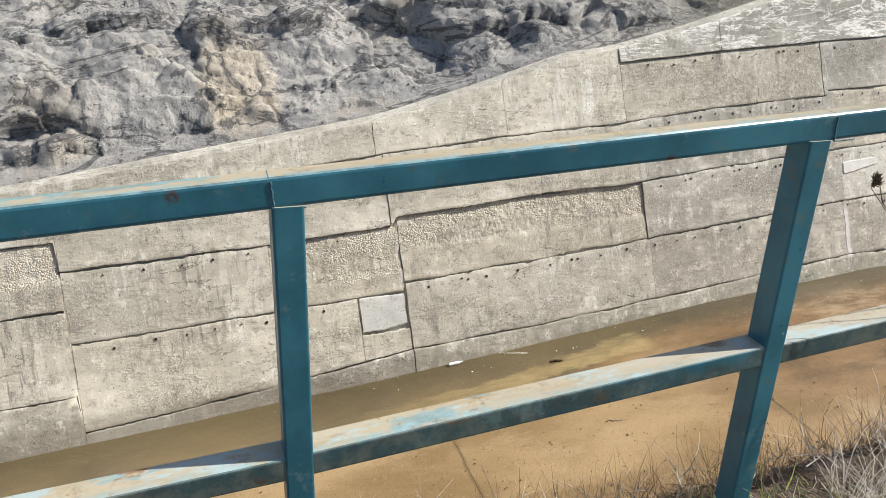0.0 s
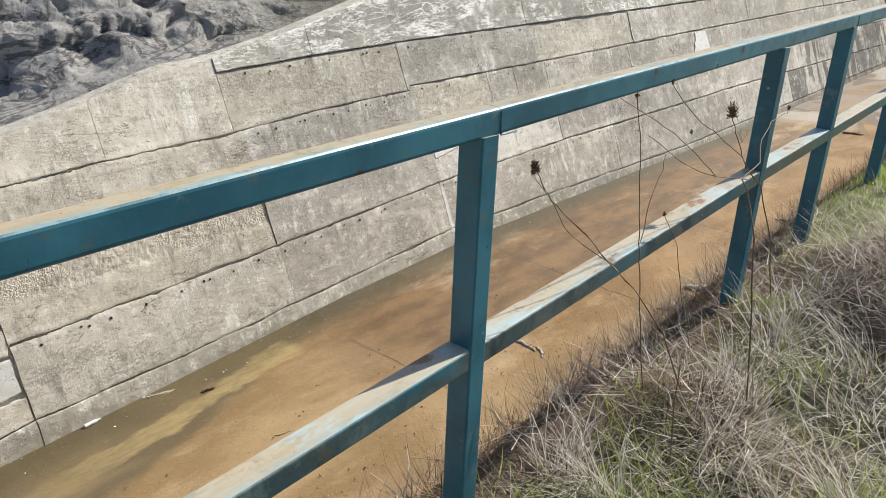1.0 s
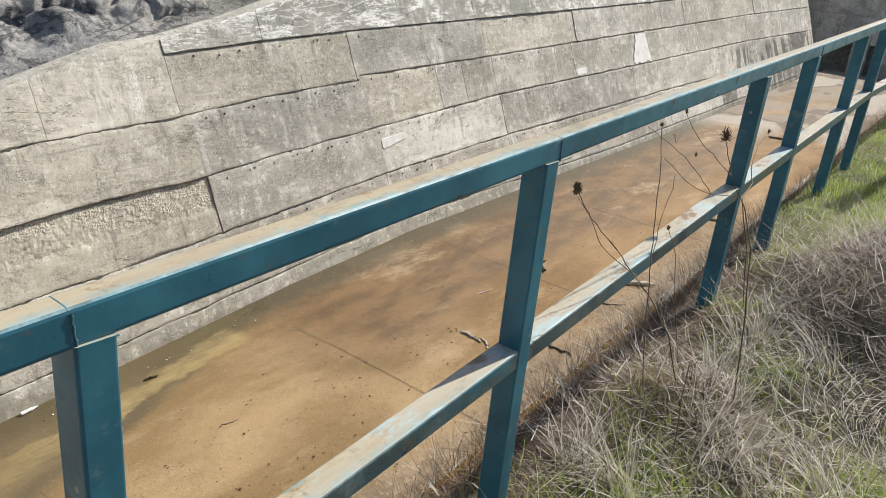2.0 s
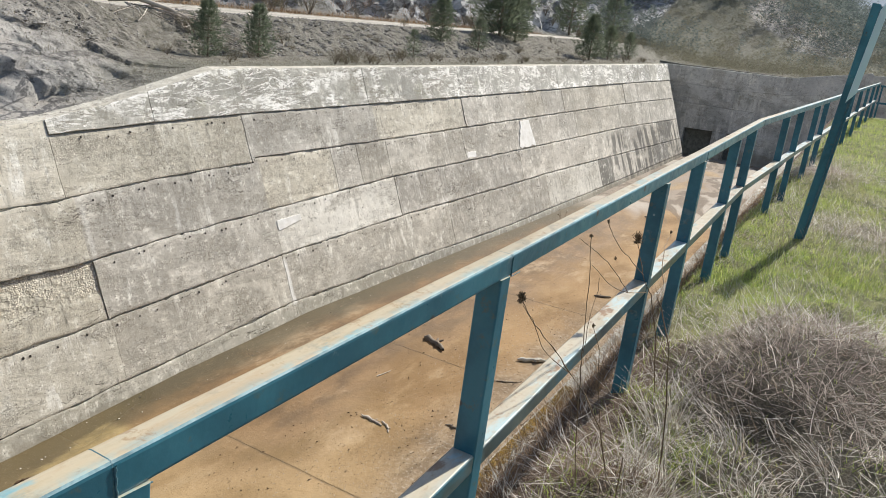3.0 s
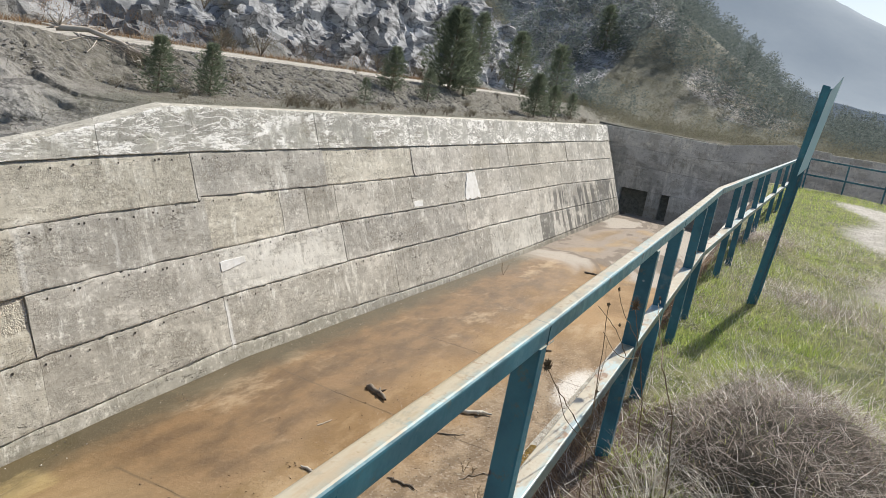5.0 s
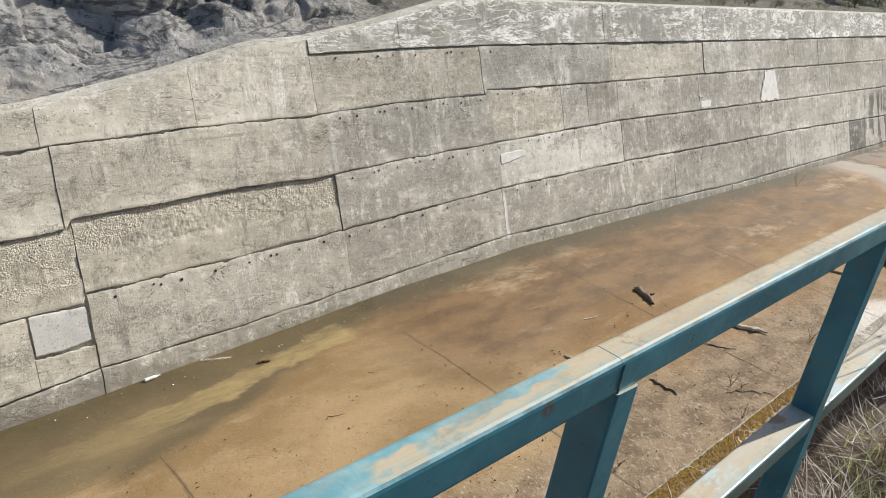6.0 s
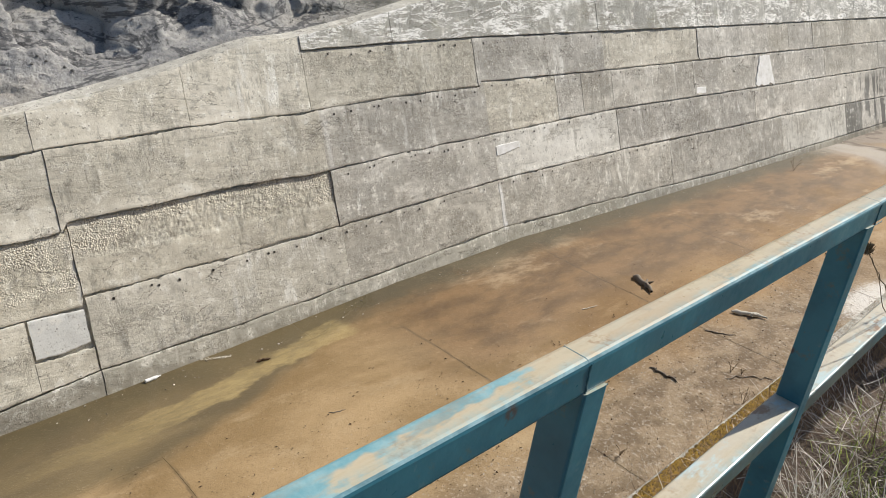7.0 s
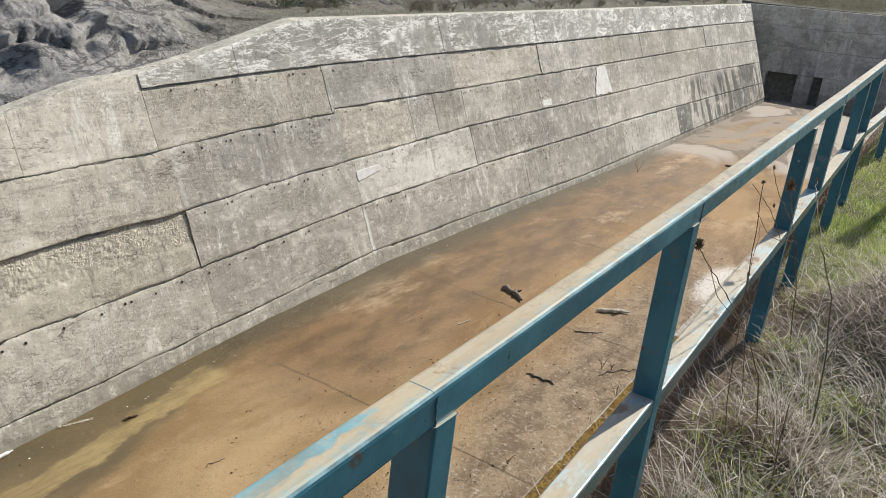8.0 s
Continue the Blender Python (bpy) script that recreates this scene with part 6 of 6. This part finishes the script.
LINE_A = line([(8.1, 4.94), (10.5, 5.01), (13.5, 5.05), (18.8, 5.04), (28, 5.03), (44, 5.08), (57, 5.05)])
CREST = lambda y: float(wall_top(y))


def panel(y0, y1, lo, hi, off=0.0, material=None, rough=None, step=0.09, ragged=0.02, name="panel", label="", lip=0.028):
    """One cast panel between two pour lines; its rim is rounded back and its top line is ragged."""
    nu, nv = max(4, int((y1 - y0) / (step * 0.45))), max(4, int((hi((y0 + y1) / 2) - lo((y0 + y1) / 2)) / step))
    us = np.concatenate([[0, 0.004], np.linspace(0.02, 0.98, nu), [0.996, 1]])
    vs_ = np.concatenate([[0, 0.012, 0.05], np.linspace(0.09, 0.93, nv), [0.988, 1]])
    V = []
    gap = 0.009 if y0 < 18 else 0.016
    slit = 0.0025 + 0.009 * abs(noise.noise(Vector((y0 * 3.1, hi(y0) * 2.3, 4.4)))) * (1 if y0 < 14 else 2.5)
    for v in vs_:
        for u in us:
            wob = 0.016 * noise.noise(Vector((v * 3.0 + y0, y0, 1))) if u < 0.5 else 0.016 * noise.noise(Vector((v * 3.0 + y1, y1, 1)))
            y = (y0 + slit) + (y1 - y0 - slit - 0.003) * u + wob
            a = lo(y) + gap + 0.6 * ragged * noise.noise(Vector((y * 1.1, 3, 2))) + 0.3 * ragged * noise.noise(Vector((y * 9, 3, 2)))
            b = hi(y) - gap + 0.6 * ragged * noise.noise(Vector((y * 1.1, 3, 2))) + 0.3 * ragged * noise.noise(Vector((y * 9, 3, 2)))
            a += 0.010 * max(0.0, noise.noise(Vector((y * 1.3, hi(y0), 6))) + 0.15)
            a += 0.009 * noise.noise(Vector((y * 23, 3, lo(y0)))) + 0.004 * noise.noise(Vector((y * 70, 3, lo(y0))))
            b += 0.009 * noise.noise(Vector((y * 23, 5, hi(y0)))) + 0.005 * noise.noise(Vector((y * 70, 5, hi(y0))))
            b -= ragged * max(0.0, noise.noise(Vector((y * 1.7, hi(y0), 8)))) + 0.2 * ragged * max(0.0, noise.noise(Vector((y * 11, hi(y0), 8))))
            wave = 0.022 * noise.noise(Vector((y * 1.3, 9, hi(y0)))) * (0 if hi is CREST else 1) + 0.008 * noise.noise(Vector((y * 4.6, 9, 1))) + 0.006 * noise.noise(Vector((y * 13, 9, 4)))
            a, b = a + wave, b + wave - 0.010 * max(0.0, noise.noise(Vector((y * 3.1, 2, hi(y0)))))
            bite = 0.07 * max(0.0, noise.noise(Vector((y * 2.7, 4, 2 * hi(y0)))) - 0.3) + 0.08 * max(0.0, noise.noise(Vector((y * 6.3, 6, hi(y0)))) - 0.34) + 0.025 * max(0.0, noise.noise(Vector((y * 23, 6, hi(y0)))) - 0.1)
            b -= bite * min(1.0, ragged / 0.02)
            z = a + (b - a) * v
            d = bulge(y, z, off, rough)
            if lo is not FOOT:
                d += lip * (0.3 if lo is LINE_E else 0.6 if y < 14 else 1.1) * max(0.0, 1 - (z - a) / 0.11) * (0.7 + 0.9 * noise.noise(Vector((y * 1.9, 7, lo(y0)))))
            if v in (0, 1):
                d -= 0.008
            V.append(wall_point(y, z, d))
    nx, ny = len(us), len(vs_)
    idx = np.arange(nx * ny).reshape(ny, nx)
    q = np.stack([idx[:-1, :-1], idx[:-1, 1:], idx[1:, 1:], idx[1:, :-1]], -1).reshape(-1, 4)
    rim = np.concatenate([idx[0], idx[1:, -1], idx[-1, -2::-1], idx[-2:0:-1, 0]])
    V = np.array([tuple(p) for p in V])
    back = V[rim] - np.array(WALL_N) * 0.09
    n = len(rim)
    k = np.arange(n)
    sides = np.stack([len(V) + k, len(V) + n + k, len(V) + n + (k + 1) % n, len(V) + (k + 1) % n], -1)
    ob = mesh_object(name, np.concatenate([V, V[rim], back]), np.concatenate([q, sides]), material or M_CONC, False, WALL)
    ob.data.polygons.foreach_set("use_smooth", [True] * len(q) + [False] * len(sides))
    lifted = np.repeat(vs_, nx) * (0 if lo is FOOT else 1)
    ob.data.attributes.new("lift", 'FLOAT', 'POINT').data.foreach_set("value", np.concatenate([lifted, lifted[rim], lifted[rim]]))
    if label:
        ob["label"] = label
    return ob


def row(lo, hi, cuts, offs, mats=None, step=0.09, ragged=0.02):
    for i, (a, b) in enumerate(zip(cuts[:-1], cuts[1:])):
        st = step if a < 20 else 0.3
        panel(a, b, lo, hi, offs[i % len(offs)], (mats or {}).get(i, M_GREY if a > 8 else M_CONC), None, st, ragged)


def plaster(corners, out=0.03):
    """A thin irregular skin of plaster on the wall."""
    loop = []
    for (ya, za), (yb, zb) in zip(corners, corners[1:] + corners[:1]):
        for i in range(8):
            t = i / 8
            loop.append((ya + (yb - ya) * t + RNG.normal(0, 0.025), za + (zb - za) * t + RNG.normal(0, 0.025)))
    cy, cz = sum(p[0] for p in corners) / len(corners), sum(p[1] for p in corners) / len(corners)
    n = len(loop)
    V = [tuple(wall_point(y, z, out)) for y, z in loop] + [tuple(wall_point(y, z, -0.02)) for y, z in loop] + [tuple(wall_point(cy, cz, out + 0.004))]
    F = [(i, (i + 1) % n, 2 * n) for i in range(n)]
    for i in range(n):
        F += [(i, n + i, n + (i + 1) % n), (i, n + (i + 1) % n, (i + 1) % n)]
    ob = mesh_object("patch", V, F, M_PLASTER, False, WALL)
    ob["label"] = "white plaster patch"


# kerb strip at the foot
row(FOOT, LINE_E, [-14, -2.86, 3.05, 8.45, 13.5, 19, 26, 34, 45, 56.9], [0.02, 0.015, 0.025, 0.02], {i: M_KERB for i in range(9)}, 0.09, 0.012)
# lowest lift
row(LINE_E, LINE_D, [-14, -8.4, -2.86], [0.0, 0.01])
row(LINE_E, LINE_D, [-2.86, 2.10], [0.004], {0: M_CONC})
row(LINE_E, line([(2.0, 0.58), (3.1, 0.57)]), [2.10, 3.03], [0.004], {0: M_WARM})
panel(2.13, 3.0, line([(2, 0.60), (2.55, 0.585), (3.1, 0.66)]), line([(2, 1.235), (3.1, 1.205)]), 0.0, M_PATCH, None, 0.07, 0.008, "patch", "smooth pale repair patch", lip=0.0)
row(LINE_E, LINE_D, [3.05, 8.4, 13.45], [0.006, 0.0])
row(LINE_E, LINE_D, [13.45, 22.0, 30.9, 38.2, 40.4, 45, 49, 53, 56.9], [0.004, 0.008, 0.0], {2: M_PALE, 3: M_SOOT, 6: M_SOOT})
# second lift, with the honeycombed strip under its upper line
panel(-14, -8.4, LINE_D, LINE_C, 0.006)
panel(-8.4, -2.86, LINE_D, LINE_C, 0.0, M_COMB_C, 2.3, 0.06, 0.03)
panel(-2.86, 0.6, LINE_D, LINE_C, 0.0, M_CONC)
panel(0.6, 3.038, LINE_D, LINE_C, -0.012, M_COMB_B, 1.62, 0.06)
panel(3.04, 8.358, LINE_D, LINE_C, -0.010, M_COMB_A, 2.0, 0.035, 0.04)
row(LINE_D, LINE_C, [8.36, 13.5, 19.1, 28.6, 37, 44, 47.5, 51, 54, 56.9], [0.008, 0.0, 0.006], {1: M_PALE, 7: M_SOOT})
# third lift
row(LINE_C, LINE_B, [-14, -8.4, -2.86, 2.93], [0.006, 0.012, 0.016])
panel(2.932, 8.298, LINE_C, LINE_B, 0.030, M_WARM, None, 0.09, 0.03)
row(LINE_C, LINE_B, [8.3, 13.4, 16.3, 17.5, 19.05, 24.0, 28.8, 36, 43.3, 50, 56.9], [0.008, -0.004, 0.0, 0.004, 0.008], {1: M_ROUGH})
plaster([(28.78, 2.87), (30.51, 2.80), (30.17, 3.89), (29.31, 3.92)])
panel(24.1, 24.8, line([(24, 2.9), (25, 2.88)]), line([(24, 3.14), (25, 3.12)]), 0.016, M_PLASTER, None, 0.12, 0.03, "patch", "white plaster patch", lip=0.0)
panel(13.55, 14.45, line([(13.5, 2.21), (14.5, 2.33)]), line([(13.5, 2.5), (14.5, 2.5)]), 0.016, M_PLASTER, None, 0.1, 0.03, "patch", "pale plaster patch", lip=0.0)
# fourth lift up to the sloping crest, then under the limed band
row(LINE_B, CREST, [-14, -8.4, -2.86, 2.82], [0.0, 0.008, 0.004], None, 0.09, 0.025)
panel(2.82, 5.5, LINE_B, CREST, 0.012, M_WARM)
panel(5.5, 8.148, LINE_B, CREST, 0.006, M_WARM)
row(LINE_B, LINE_A, [8.15, 13.2, 18.75, 24.5, 30.2, 32.2, 34.75, 40, 45, 51, 56.9], [0.0, 0.008, -0.012, 0.01, 0.0], {0: M_ROUGH, 2: M_ROUGH})
# limed band along the top
row(LINE_A, CREST, [8.15, 10.6, 13.12, 18.6, 24.6, 30.0, 34.5, 40, 46, 51.5, 56.9], [0.028, 0.032, 0.024], {i: M_BAND for i in range(10)})


def tie_holes():
    me = None
    for ln, spans in ((LINE_A, [(8.6, 56)]), (LINE_B, [(3.3, 8.0), (8.5, 50)]), (LINE_C, [(-2.4, 2.8), (8.6, 50)]), (LINE_D, [(-2.4, 1.6), (3.3, 56)])):
        for a, b in spans:
            y = a + 0.2
            while y < b:
                for dy in ((0.0, 0.13) if RNG.uniform() < 0.12 else (0.0,)):
                    z = ln(y) - RNG.uniform(0.10, 0.16)
                    c = wall_point(y + dy, z, bulge(y + dy, z, 0.012, None) + 0.004)
                    if me is None:
                        bm = bmesh.new()
                        # a shallow cup standing on the face; its depth is only dark colour
                        rim = [bm.verts.new((0, 0.024 * math.cos(t), 0.024 * math.sin(t))) for t in np.linspace(0, 2 * math.pi, 9, endpoint=False)]
                        cup = [bm.verts.new((-0.004, 0.014 * math.cos(t), 0.014 * math.sin(t))) for t in np.linspace(0, 2 * math.pi, 9, endpoint=False)]
                        for i in range(9):
                            bm.faces.new((rim[i], rim[(i + 1) % 9], cup[(i + 1) % 9], cup[i]))
                        bm.faces.new(cup)
                        me = bpy.data.meshes.new("tie_hole")
                        bm.to_mesh(me)
                        bm.free()
                        me.materials.append(M_HOLE)
                    ob = new("tie_hole", me)
                    ob.parent = WALL
                    s = RNG.uniform(0.7, 1.25)
                    ob.matrix_basis = Matrix.Translation(c) @ Matrix.Rotation(-math.atan(K), 4, 'Y') @ Matrix.Diagonal((1, s, s, 1))
                y += RNG.uniform(0.42, 0.72) * (1 if y < 22 else 2.2)


tie_holes()
